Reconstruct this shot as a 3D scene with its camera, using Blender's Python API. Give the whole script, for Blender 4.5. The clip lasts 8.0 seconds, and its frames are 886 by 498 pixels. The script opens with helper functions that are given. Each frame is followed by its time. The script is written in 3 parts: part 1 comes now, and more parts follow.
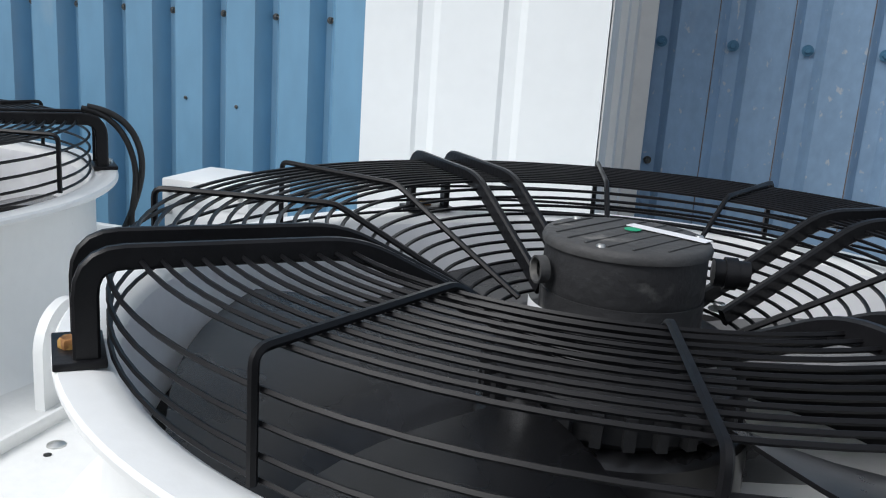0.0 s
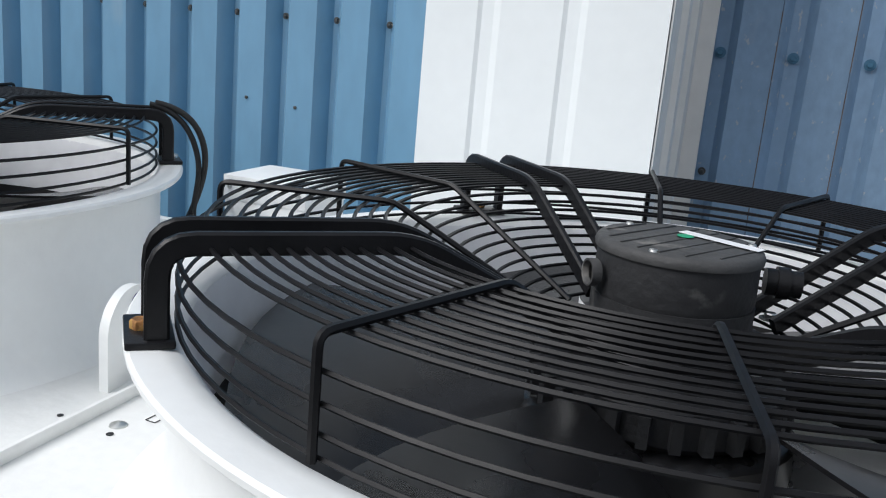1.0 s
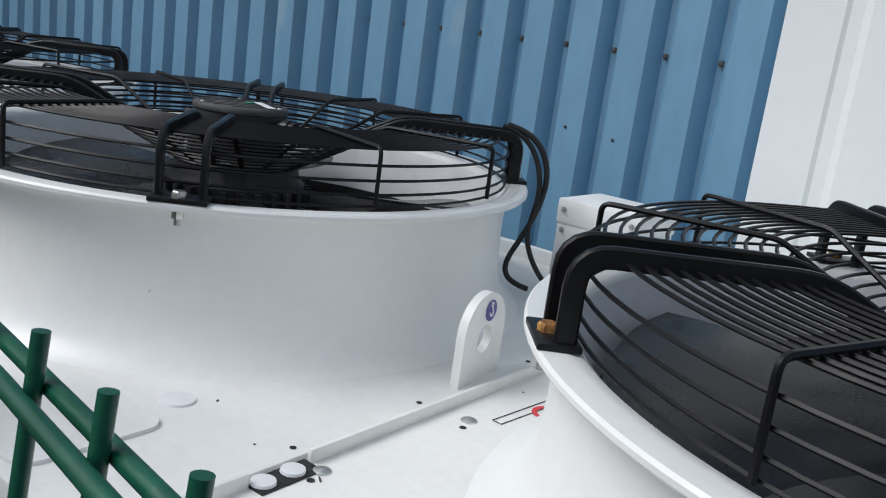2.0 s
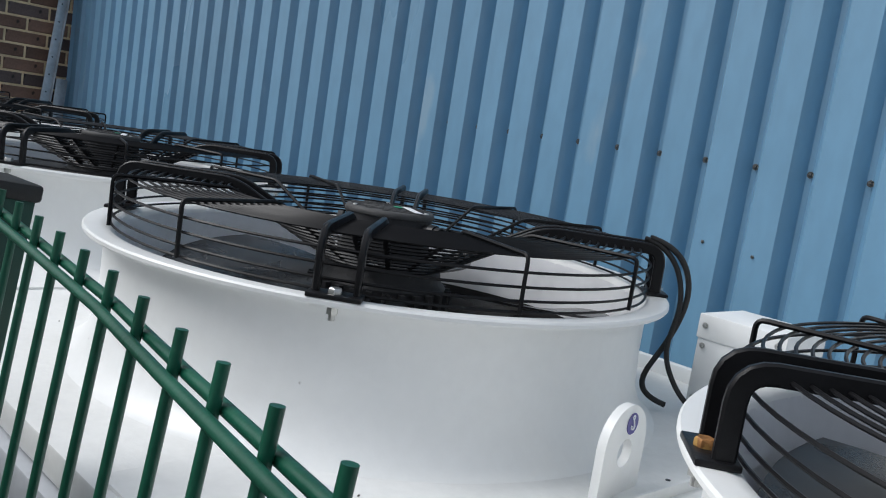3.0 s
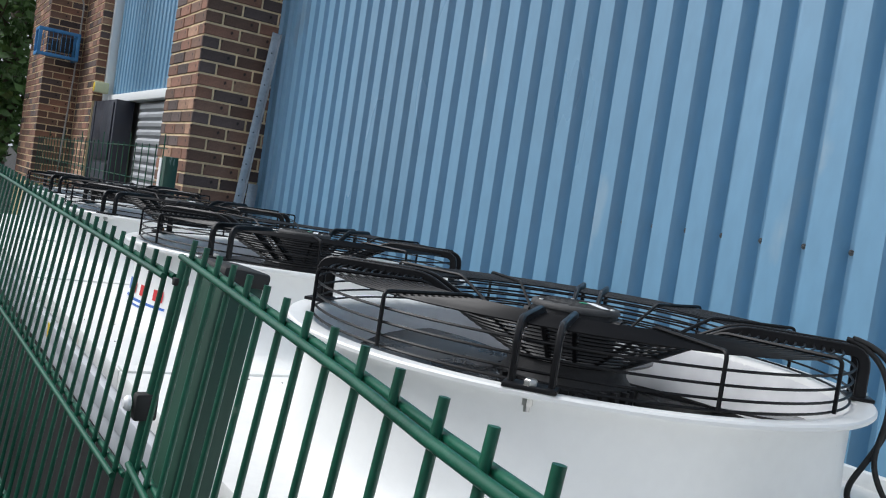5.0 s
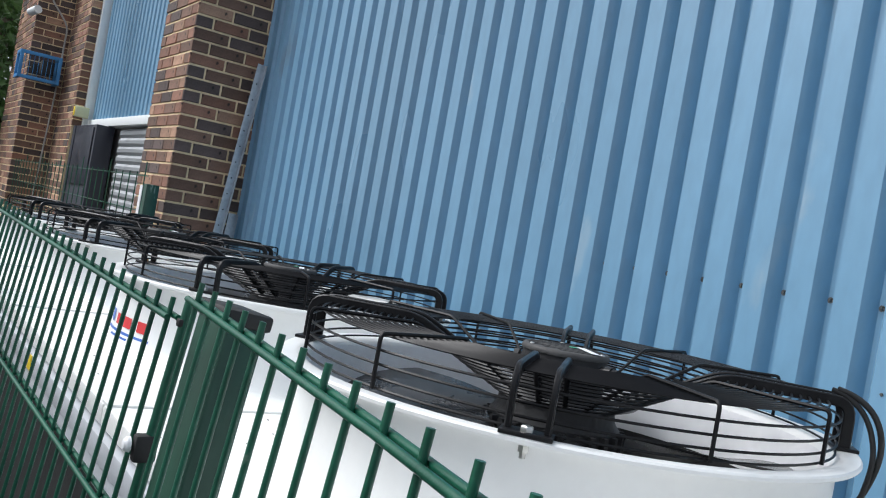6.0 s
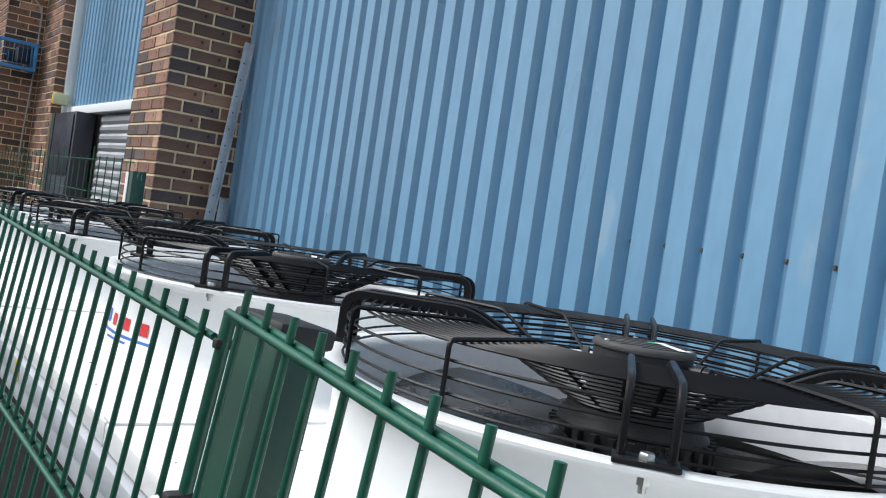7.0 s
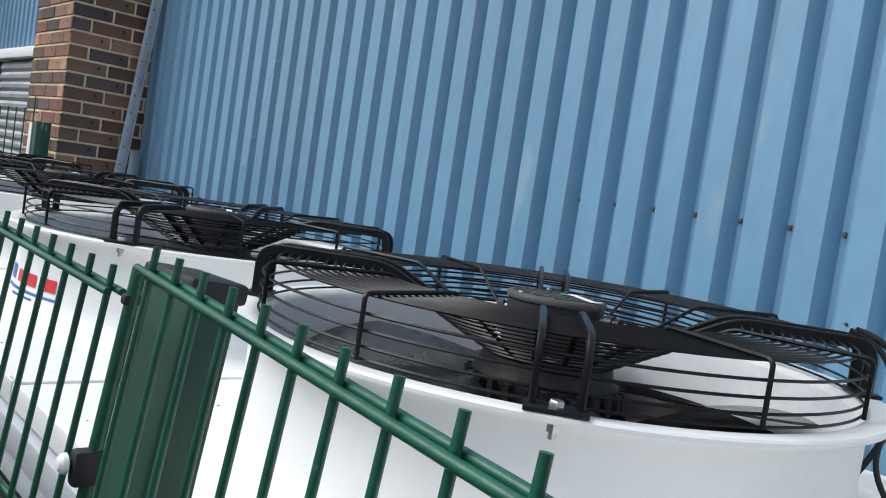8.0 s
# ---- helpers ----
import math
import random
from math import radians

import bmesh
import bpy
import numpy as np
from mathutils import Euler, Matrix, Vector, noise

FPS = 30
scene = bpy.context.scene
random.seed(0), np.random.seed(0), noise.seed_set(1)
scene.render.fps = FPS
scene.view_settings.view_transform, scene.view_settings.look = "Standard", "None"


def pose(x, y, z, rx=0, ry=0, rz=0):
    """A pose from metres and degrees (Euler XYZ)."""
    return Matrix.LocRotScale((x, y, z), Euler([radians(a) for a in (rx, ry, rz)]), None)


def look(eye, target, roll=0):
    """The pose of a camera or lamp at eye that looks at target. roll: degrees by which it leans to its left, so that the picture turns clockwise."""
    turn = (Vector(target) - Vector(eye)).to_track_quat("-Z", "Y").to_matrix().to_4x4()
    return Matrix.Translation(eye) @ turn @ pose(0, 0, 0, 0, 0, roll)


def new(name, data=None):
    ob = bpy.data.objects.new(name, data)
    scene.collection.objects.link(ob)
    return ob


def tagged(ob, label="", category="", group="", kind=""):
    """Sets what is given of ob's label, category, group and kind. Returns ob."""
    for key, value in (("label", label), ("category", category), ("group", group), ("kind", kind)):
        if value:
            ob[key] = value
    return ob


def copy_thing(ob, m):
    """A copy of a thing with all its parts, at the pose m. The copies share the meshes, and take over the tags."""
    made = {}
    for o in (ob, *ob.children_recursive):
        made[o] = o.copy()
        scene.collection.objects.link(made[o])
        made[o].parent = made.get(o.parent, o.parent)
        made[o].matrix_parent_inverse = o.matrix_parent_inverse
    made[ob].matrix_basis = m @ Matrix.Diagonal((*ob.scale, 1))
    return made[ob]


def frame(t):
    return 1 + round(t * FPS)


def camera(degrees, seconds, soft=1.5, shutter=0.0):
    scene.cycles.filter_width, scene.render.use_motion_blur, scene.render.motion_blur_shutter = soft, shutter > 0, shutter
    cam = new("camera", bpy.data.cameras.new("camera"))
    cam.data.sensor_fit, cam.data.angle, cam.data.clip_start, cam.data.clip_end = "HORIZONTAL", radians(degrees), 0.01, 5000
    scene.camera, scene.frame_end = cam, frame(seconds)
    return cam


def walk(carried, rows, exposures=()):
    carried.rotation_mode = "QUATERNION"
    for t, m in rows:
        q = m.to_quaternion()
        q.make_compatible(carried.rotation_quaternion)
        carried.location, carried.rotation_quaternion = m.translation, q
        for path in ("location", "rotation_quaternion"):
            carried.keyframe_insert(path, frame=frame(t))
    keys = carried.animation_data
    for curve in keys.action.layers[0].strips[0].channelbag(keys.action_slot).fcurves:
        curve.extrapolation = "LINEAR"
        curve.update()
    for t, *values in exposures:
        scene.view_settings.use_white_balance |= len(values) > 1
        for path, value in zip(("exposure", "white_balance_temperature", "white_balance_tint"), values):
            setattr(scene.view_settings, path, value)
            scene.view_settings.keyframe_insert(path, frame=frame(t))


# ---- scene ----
cam = camera(53.4, 8.0, soft=1.1)
PATH = [
    (0, (0.111, 0.036, 1.373), (-0.434, 1.9, 0.897), 3.9),
    (0.5, (0.113, 0.034, 1.369), (-0.42, 1.887, 0.835), 3.9),
    (1, (0.112, 0.018, 1.371), (-0.538, 1.85, 0.901), 5.1),
    (1.2, (0.101, 0.001, 1.373), (-0.676, 1.792, 0.941), 5.6),
    (1.5, (0.061, -0.034, 1.366), (-0.905, 1.661, 0.927), 7.0),
    (2, (0.042, -0.047, 1.356), (-1.128, 1.508, 0.896), 7.8),
    (2.2, (0.041, -0.053, 1.356), (-1.181, 1.471, 0.925), 8.1),
    (3.3, (0.03, -0.084, 1.348), (-1.446, 1.246, 1.118), 9.1),
    (3.5, (0.028, -0.091, 1.345), (-1.475, 1.208, 1.112), 9.1),
    (4, (0.035, -0.107, 1.347), (-1.556, 1.087, 1.138), 8.3),
    (4.5, (0.04, -0.115, 1.348), (-1.622, 0.987, 1.197), 7.8),
    (4.7, (0.038, -0.114, 1.346), (-1.643, 0.963, 1.225), 7.8),
    (5.8, (0.012, -0.123, 1.331), (-1.644, 0.997, 1.294), 10.9),
    (6, (0.023, -0.142, 1.35), (-1.635, 0.976, 1.341), 10.1),
    (6.5, (-0.105, -0.158, 1.358), (-1.776, 0.941, 1.38), 8.1),
    (7, (-0.176, -0.112, 1.341), (-1.811, 1.038, 1.293), 8.5),
    (7.5, (-0.168, -0.113, 1.348), (-1.757, 1.098, 1.26), 8.3),
    (8, (-0.17, -0.111, 1.342), (-1.683, 1.191, 1.217), 8.6),
]
walk(cam, [(t, look(eye, target, roll)) for t, eye, target, roll in PATH],
     exposures=[(0.0, 0.02, 6120, 10), (1.0, 0.02, 6120, 10), (1.5, -0.04, 6120, 10), (2.0, -0.30, 6120, 10), (3.5, -0.04, 6120, 10),
                (4.5, 0.14, 6120, 10), (6.0, 0.36, 6120, 10), (6.5, 0.56, 6120, 10), (7.0, 0.44, 6120, 10), (8.0, 0.24, 6120, 10)])

# ---------------------------------------------------------------- light
world = bpy.data.worlds.new("world")
scene.world = world
world.use_nodes = True
wn = world.node_tree.nodes
sky = wn.new("ShaderNodeTexSky")
sky.sky_type = "NISHITA"
sky.sun_disc = False
SUN_EL, SUN_AZ = 46.0, 222.0
sky.sun_elevation, sky.sun_rotation = radians(SUN_EL), radians(SUN_AZ)
sky.air_density, sky.dust_density, sky.ozone_density = 1.0, 6.0, 1.0
haze = wn.new("ShaderNodeMixRGB")
haze.inputs["Fac"].default_value = 0.72
haze.inputs["Color2"].default_value = (8.6, 9.0, 9.6, 1)
world.node_tree.links.new(sky.outputs["Color"], haze.inputs["Color1"])
world.node_tree.links.new(haze.outputs["Color"], wn["Background"].inputs["Color"])
wn["Background"].inputs["Strength"].default_value = 0.078
sun = new("sun", bpy.data.lights.new("sun", "SUN"))
sun.data.energy, sun.data.angle, sun.data.color = 2.9, radians(34), (1.0, 0.97, 0.93)
sun.matrix_world = look((-3.6, -4.0, 5.6), (0, 0, 0.0))
scene.view_settings.exposure = 0.0


# ---------------------------------------------------------------- materials
def mat(name, color, rough=0.5, metal=0.0, vary=0.12, scale=8.0, grain=120.0, bump=0.02, spots=None, spot_at=0.68, spot_scale=30.0,
        stretch=(1, 1, 1), per=0.0, coat=0.0, rust=None, spec=0.5):
    """Paint or stuff with tone variation at two scales, fine relief, and specks or stains of a second colour."""
    m = bpy.data.materials.new(name)
    m.use_nodes = True
    n, l = m.node_tree.nodes, m.node_tree.links
    b = n["Principled BSDF"]
    b.inputs["Metallic"].default_value = metal
    b.inputs["Coat Weight"].default_value = coat
    b.inputs["Specular IOR Level"].default_value = spec
    co = n.new("ShaderNodeTexCoord")
    mp = n.new("ShaderNodeMapping")
    mp.inputs["Scale"].default_value = stretch
    l.new(co.outputs["Object"], mp.inputs["Vector"])

    def tex(s, detail=4.0):
        t = n.new("ShaderNodeTexNoise")
        t.inputs["Scale"].default_value, t.inputs["Detail"].default_value = s, detail
        l.new(mp.outputs["Vector"], t.inputs["Vector"])
        return t.outputs["Fac"]

    def ramp(src, lo, hi, a, c):
        r = n.new("ShaderNodeMapRange")
        for k, v in zip(("From Min", "From Max", "To Min", "To Max"), (lo, hi, a, c)):
            r.inputs[k].default_value = v
        l.new(src, r.inputs["Value"])
        return r.outputs["Result"]

    def math_node(op, a, c):
        r = n.new("ShaderNodeMath")
        r.operation = op
        for k, v in enumerate((a, c)):
            if isinstance(v, (int, float)):
                r.inputs[k].default_value = v
            else:
                l.new(v, r.inputs[k])
        return r.outputs["Value"]

    big, small = tex(scale), tex(grain, 6.0)
    val = math_node("ADD", ramp(big, 0.3, 0.7, 1 - vary, 1 + vary), ramp(small, 0.3, 0.7, -vary * 0.5, vary * 0.5))
    if per:
        info = n.new("ShaderNodeObjectInfo")
        val = math_node("MULTIPLY", val, ramp(info.outputs["Random"], 0, 1, 1 - per, 1 + per))
    mul = n.new("ShaderNodeMixRGB")
    mul.blend_type, mul.inputs["Fac"].default_value = "MULTIPLY", 1.0
    mul.inputs["Color1"].default_value = (*color, 1)
    l.new(val, mul.inputs["Color2"])
    out = mul.outputs["Color"]
    for colour, at, s in ([(spots, spot_at, spot_scale)] if spots else []) + ([(rust, 0.66, 5.0)] if rust else []):
        mix = n.new("ShaderNodeMixRGB")
        mix.inputs["Color2"].default_value = (*colour, 1)
        l.new(ramp(tex(s, 8.0), at, at + 0.06, 0, 0.85), mix.inputs["Fac"])
        l.new(out, mix.inputs["Color1"])
        out = mix.outputs["Color"]
    l.new(out, b.inputs["Base Color"])
    l.new(ramp(big, 0.3, 0.7, max(rough - 0.08, 0.03), min(rough + 0.08, 1)), b.inputs["Roughness"])
    if bump:
        bp = n.new("ShaderNodeBump")
        bp.inputs["Strength"].default_value, bp.inputs["Distance"].default_value = 0.5, bump
        l.new(math_node("ADD", small, math_node("MULTIPLY", big, 0.6)), bp.inputs["Height"])
        l.new(bp.outputs["Normal"], b.inputs["Normal"])
    return m


M_WHITE = mat("white_paint", (0.78, 0.79, 0.78), 0.38, vary=0.03, scale=5, grain=60, bump=0.0008, spots=(0.22, 0.20, 0.17), spot_at=0.745, spot_scale=48)
M_DECK = mat("deck_paint", (0.74, 0.745, 0.73), 0.5, vary=0.05, scale=7, grain=90, bump=0.001, spots=(0.50, 0.44, 0.35), spot_at=0.73, spot_scale=11)
M_THROAT = mat("throat_grey", (0.72, 0.73, 0.75), 0.5, vary=0.06, scale=6, grain=50, bump=0.001)
M_RAIL = mat("rail_grey", (0.48, 0.50, 0.53), 0.45, vary=0.06, scale=6, grain=70, bump=0.001)
M_BLACK = mat("black_powder_coat", (0.008, 0.008, 0.009), 0.36, vary=0.2, scale=14, grain=200, bump=0.0006, spec=0.24)
M_WIRE = mat("black_wire_coat", (0.006, 0.006, 0.007), 0.42, vary=0.2, scale=20, grain=300, bump=0.0, spec=0.2)
M_BLADE = mat("black_blade", (0.011, 0.011, 0.012), 0.28, spec=0.7, vary=0.3, scale=7, grain=90, bump=0.0002, spots=(0.10, 0.10, 0.10), spot_at=0.66, spot_scale=9)
M_MOTOR = mat("motor_plastic", (0.018, 0.0185, 0.020), 0.62, vary=0.25, scale=9, grain=120, bump=0.002, spots=(0.10, 0.10, 0.095), spot_at=0.64, spot_scale=16)
M_LID = mat("lid_plastic", (0.050, 0.050, 0.050), 0.7, vary=0.25, scale=12, grain=90, bump=0.003, spots=(0.15, 0.145, 0.135), spot_at=0.60, spot_scale=20)
M_RUBBER = mat("black_rubber", (0.012, 0.012, 0.012), 0.6, vary=0.2, bump=0.001)
M_STEEL = mat("zinc_steel", (0.55, 0.55, 0.53), 0.35, 0.9, vary=0.15, scale=30, bump=0.001)
M_RUST = mat("rusty_bolt", (0.35, 0.17, 0.06), 0.55, 0.5, vary=0.4, scale=60, grain=300, bump=0.002, spots=(0.55, 0.33, 0.10), spot_at=0.5, spot_scale=90)
M_GALV = mat("galvanised", (0.40, 0.43, 0.46), 0.42, 0.7, vary=0.2, scale=9, grain=60, bump=0.002)
M_GREEN = mat("green_coat", (0.006, 0.078, 0.044), 0.36, vary=0.25, scale=12, grain=110, bump=0.001, spots=(0.14, 0.20, 0.16), spot_at=0.72, spot_scale=40)
M_POST = mat("green_post", (0.006, 0.046, 0.027), 0.42, vary=0.25, scale=9, grain=70, bump=0.001, spots=(0.30, 0.36, 0.32), spot_at=0.655, spot_scale=18, stretch=(1, 1, 0.35))
M_BLUE = mat("blue_cladding", (0.140, 0.290, 0.430), 0.32, spec=0.85, vary=0.10, scale=1.4, grain=30, bump=0.0012, spots=(0.15, 0.24, 0.32), spot_at=0.68, spot_scale=3.2, stretch=(1, 1, 0.35), rust=(0.22, 0.34, 0.44))
M_BOLT_DULL = mat("dull_bolt", (0.11, 0.11, 0.105), 0.45, metal=0.5, vary=0.3, scale=60)
M_BLUE_OLD = mat("weathered_blue_cladding", (0.240, 0.360, 0.505), 0.5, vary=0.14, scale=3, grain=60, bump=0.002, spots=(0.46, 0.48, 0.49), spot_at=0.645, spot_scale=75, stretch=(1, 1, 0.6), rust=(0.27, 0.33, 0.40))
M_LAP = mat("lap_rust", (0.16, 0.12, 0.10), 0.8, vary=0.4, scale=20, bump=0.001, spots=(0.10, 0.16, 0.24), spot_at=0.5, spot_scale=40)
M_BOLT = mat("blue_bolt", (0.06, 0.17, 0.27), 0.45, vary=0.2, bump=0.0)
M_CREAM = mat("cream_trim", (0.74, 0.725, 0.69), 0.5, vary=0.06, scale=4, grain=40, bump=0.001)
M_PANEL = mat("white_panel", (0.80, 0.83, 0.83), 0.45, vary=0.025, scale=2, grain=40, bump=0.0006)
M_MORTAR = mat("mortar", (0.72, 0.57, 0.35), 0.9, vary=0.2, scale=12, grain=150, bump=0.004)
M_BRICK = [mat("brick_%s" % k, c, 0.85, vary=0.28, scale=9, grain=110, bump=0.005, per=0.3, spots=(0.02, 0.018, 0.018), spot_at=0.64, spot_scale=26)
           for k, c in (("umber", (0.170, 0.100, 0.072)), ("red", (0.245, 0.125, 0.085)), ("dark", (0.096, 0.070, 0.064)), ("tan", (0.35, 0.21, 0.14)))]
M_DOOR = mat("dark_door_paint", (0.018, 0.022, 0.036), 0.45, vary=0.1, bump=0.001)
M_SHUTTER = mat("shutter_steel", (0.42, 0.44, 0.46), 0.4, 0.5, vary=0.08, bump=0.001)
# ground colour lowered to carry the shade between fence and unit
M_GROUND = mat("shade_darkened_ground", (0.016, 0.015, 0.013), 0.95, vary=0.5, scale=3, grain=40, bump=0.02, spots=(0.06, 0.055, 0.05), spot_at=0.68, spot_scale=12)
# near-black in place of shade: coil face, fan lining, slot and holes
M_DEEP_SHADE = mat("deep_shade", (0.012, 0.012, 0.013), 0.6, vary=0.3, bump=0.001)
M_LEAF = mat("leaf_green", (0.075, 0.150, 0.038), 0.6, vary=0.4, scale=3, grain=20, bump=0.0)
M_BARK = mat("bark", (0.09, 0.07, 0.05), 0.9, vary=0.3, bump=0.01)
M_TILE = mat("roof_grey", (0.10, 0.095, 0.095), 0.8, vary=0.2, bump=0.006)
M_RENDER = mat("pale_render", (0.6, 0.58, 0.54), 0.8, vary=0.06, bump=0.003)
M_BLUECAGE = mat("blue_cage_paint", (0.05, 0.23, 0.50), 0.45, vary=0.1, bump=0.001)
M_LENS = mat("lamp_glass", (0.05, 0.05, 0.055), 0.12, vary=0.1, bump=0.0)
M_CABLE = mat("grey_cable", (0.45, 0.44, 0.42), 0.6, vary=0.1, bump=0.0)
M_STICK_W = mat("white_sticker", (0.78, 0.79, 0.80), 0.4, vary=0.04, bump=0.0)
M_STICK_P = mat("violet_sticker", (0.055, 0.045, 0.24), 0.4, vary=0.06, bump=0.0)
M_STICK_R = mat("red_sticker", (0.62, 0.045, 0.05), 0.4, vary=0.06, bump=0.0)
M_STICK_B = mat("blue_sticker", (0.03, 0.12, 0.45), 0.4, vary=0.06, bump=0.0)
M_STICK_Y = mat("yellow_sticker", (0.75, 0.55, 0.02), 0.4, vary=0.06, bump=0.0)
M_STICK_G = mat("green_sticker", (0.02, 0.32, 0.16), 0.4, vary=0.06, bump=0.0)
M_AGED = mat("yellowed_plastic", (0.66, 0.64, 0.38), 0.5, vary=0.08, bump=0.0)
M_DIRT = mat("dirt_speck", (0.06, 0.05, 0.04), 0.9, vary=0.4, bump=0.0)


# ---------------------------------------------------------------- mesh helpers
def mesh_of(name, verts, faces, material, smooth=False):
    me = bpy.data.meshes.new(name)
    me.from_pydata([tuple(v) for v in verts], [], faces)
    me.materials.append(material)
    if smooth:
        me.polygons.foreach_set("use_smooth", [True] * len(me.polygons))
    me.update()
    return me


class Build:
    """Collects faces of one mesh."""

    def __init__(self):
        self.v, self.f = [], []

    def box(self, x0, y0, z0, x1, y1, z1, bevel=0.0, m=None):
        bm = bmesh.new()
        bmesh.ops.create_cube(bm, size=1.0)
        for v in bm.verts:
            v.co = Vector((x0 + (v.co.x + .5) * (x1 - x0), y0 + (v.co.y + .5) * (y1 - y0), z0 + (v.co.z + .5) * (z1 - z0)))
        if bevel:
            bmesh.ops.bevel(bm, geom=list(bm.edges), offset=bevel, segments=2, affect="EDGES", profile=0.5)
        self.take(bm, m)
        return self

    def take(self, bm, m=None):
        base = len(self.v)
        bm.verts.ensure_lookup_table()
        bmesh.ops.recalc_face_normals(bm, faces=bm.faces)
        for v in bm.verts:
            self.v.append(m @ v.co if m else v.co.copy())
        for f in bm.faces:
            self.f.append([base + v.index for v in f.verts])
        bm.free()

    def spin(self, profile, n=48, m=None, close=False, caps=False):
        """Turns a profile of (r, z) round the z axis."""
        base, k = len(self.v), len(profile)
        for i in range(n):
            a = 2 * math.pi * i / n
            for r, z in profile:
                p = Vector((r * math.cos(a), r * math.sin(a), z))
                self.v.append(m @ p if m else p)
        for i in range(n):
            j = (i + 1) % n
            for s in range(k if close else k - 1):
                t = (s + 1) % k
                self.f.append([base + i * k + s, base + j * k + s, base + j * k + t, base + i * k + t])
        if caps:
            self.f.append([base + i * k for i in range(n)][::-1])
            self.f.append([base + i * k + k - 1 for i in range(n)])
        return self

    def rod(self, points, r, n=6, m=None, flat=None):
        """A rod, or with flat=(width, height) a strip, along a line of points."""
        pts = [Vector(p) for p in points]
        base = len(self.v)
        for i, p in enumerate(pts):
            d = (pts[min(i + 1, len(pts) - 1)] - pts[max(i - 1, 0)]).normalized()
            side = d.cross(Vector((0, 0, 1)))
            if side.length < 0.2:
                q = next((pts[k] - p for k in range(len(pts)) if (pts[k] - p).to_2d().length > 1e-4), Vector((1, 0, 0)))
                side = Vector((q.y, -q.x, 0)) if q.to_2d().length > 1e-4 else Vector((0, 1, 0))
                side.normalize()
                if i and (pts[i] - pts[i - 1]).z < 0 or not i and d.z < 0:
                    side = -side if side.dot(self.last if i else side) < 0 else side
            side.normalize()
            if i and side.dot(self.last) < 0:
                side = -side
            self.last = side
            up = side.cross(d).normalized()
            if flat:
                w, h = flat[0] / 2, flat[1] / 2
                b = min(w, h) * 0.5
                ring = [(w - b, -h), (w, -h + b), (w, h - b), (w - b, h), (-w + b, h), (-w, h - b), (-w, -h + b), (-w + b, -h)]
            else:
                ring = [(r * math.cos(2 * math.pi * k / n), r * math.sin(2 * math.pi * k / n)) for k in range(n)]
            for a, c in ring:
                q = p + side * a + up * c
                self.v.append(m @ q if m else q)
            k = len(ring)
        for i in range(len(pts) - 1):
            for s in range(k):
                t = (s + 1) % k
                self.f.append([base + i * k + s, base + i * k + t, base + (i + 1) * k + t, base + (i + 1) * k + s])
        self.f.append([base + s for s in range(k)][::-1])
        self.f.append([base + (len(pts) - 1) * k + s for s in range(k)])
        return self

    def ring(self, rad, z, r, n=96, k=6):
        return self.spin([(rad + r * math.cos(2 * math.pi * s / k), z + r * math.sin(2 * math.pi * s / k)) for s in range(k)], n, close=True)

    def prism(self, outline, z0, z1, m=None):
        """An outline of (x, y) raised from z0 to z1."""
        base, k = len(self.v), len(outline)
        for z in (z0, z1):
            for x, y in outline:
                p = Vector((x, y, z))
                self.v.append(m @ p if m else p)
        self.f.append([base + i for i in range(k)][::-1])
        self.f.append([base + k + i for i in range(k)])
        for i in range(k):
            j = (i + 1) % k
            self.f.append([base + i, base + j, base + k + j, base + k + i])
        return self

    def mesh(self, name, material, smooth=False):
        return mesh_of(name, self.v, self.f, material, smooth)


def smooth_by_angle(me, deg=35):
    """Soft shading, with the edges sharper than deg kept sharp."""
    bm = bmesh.new()
    bm.from_mesh(me)
    bmesh.ops.recalc_face_normals(bm, faces=bm.faces)
    for f in bm.faces:
        f.smooth = True
    for e in bm.edges:
        e.smooth = len(e.link_faces) == 2 and e.calc_face_angle(0.0) < radians(deg)
    bm.to_mesh(me)
    bm.free()
    return me


def part(name, b, material, parent, label="", at=None, soft=True):
    """One mesh object under a thing or under a part."""
    me = b if isinstance(b, bpy.types.Mesh) else b.mesh(name, material)
    if soft and not isinstance(b, bpy.types.Mesh):
        smooth_by_angle(me)
    ob = new(name, me)
    ob.parent = parent
    if at is not None:
        ob.matrix_local = at
    return tagged(ob, label) if label else ob


def thing(name, label, category, at=None, group="", kind=""):
    ob = tagged(new(name), label, category, group, kind)
    ob.empty_display_size = 0.05
    if at is not None:
        ob.matrix_world = at
    return ob


def solid(name, b, material, label, category, group="", kind="", at=None, soft=True):
    me = b.mesh(name, material)
    if soft:
        smooth_by_angle(me)
    ob = tagged(new(name, me), label, category, group, kind)
    if at is not None:
        ob.matrix_world = at
    return ob


def arc(cx, cy, r, a0, a1, n):
    return [(cx + r * math.cos(radians(a0 + (a1 - a0) * i / n)), cy + r * math.sin(radians(a0 + (a1 - a0) * i / n))) for i in range(n + 1)]


def bolt_build(r=0.006, h=0.005, washer=0.010):
    b = Build()
    b.spin([(0.0005, 0), (washer, 0), (washer, 0.0012), (0.0005, 0.0012)], 20)
    b.spin([(0.0003, 0.001), (r, 0.001), (r, 0.001 + h * 0.8), (r * 0.8, 0.001 + h), (0.0003, 0.001 + h)], 6)
    return b


# ---------------------------------------------------------------- ground and walls
DECK, RIM = 1.0, 0.1735
WALL_Y = 1.802

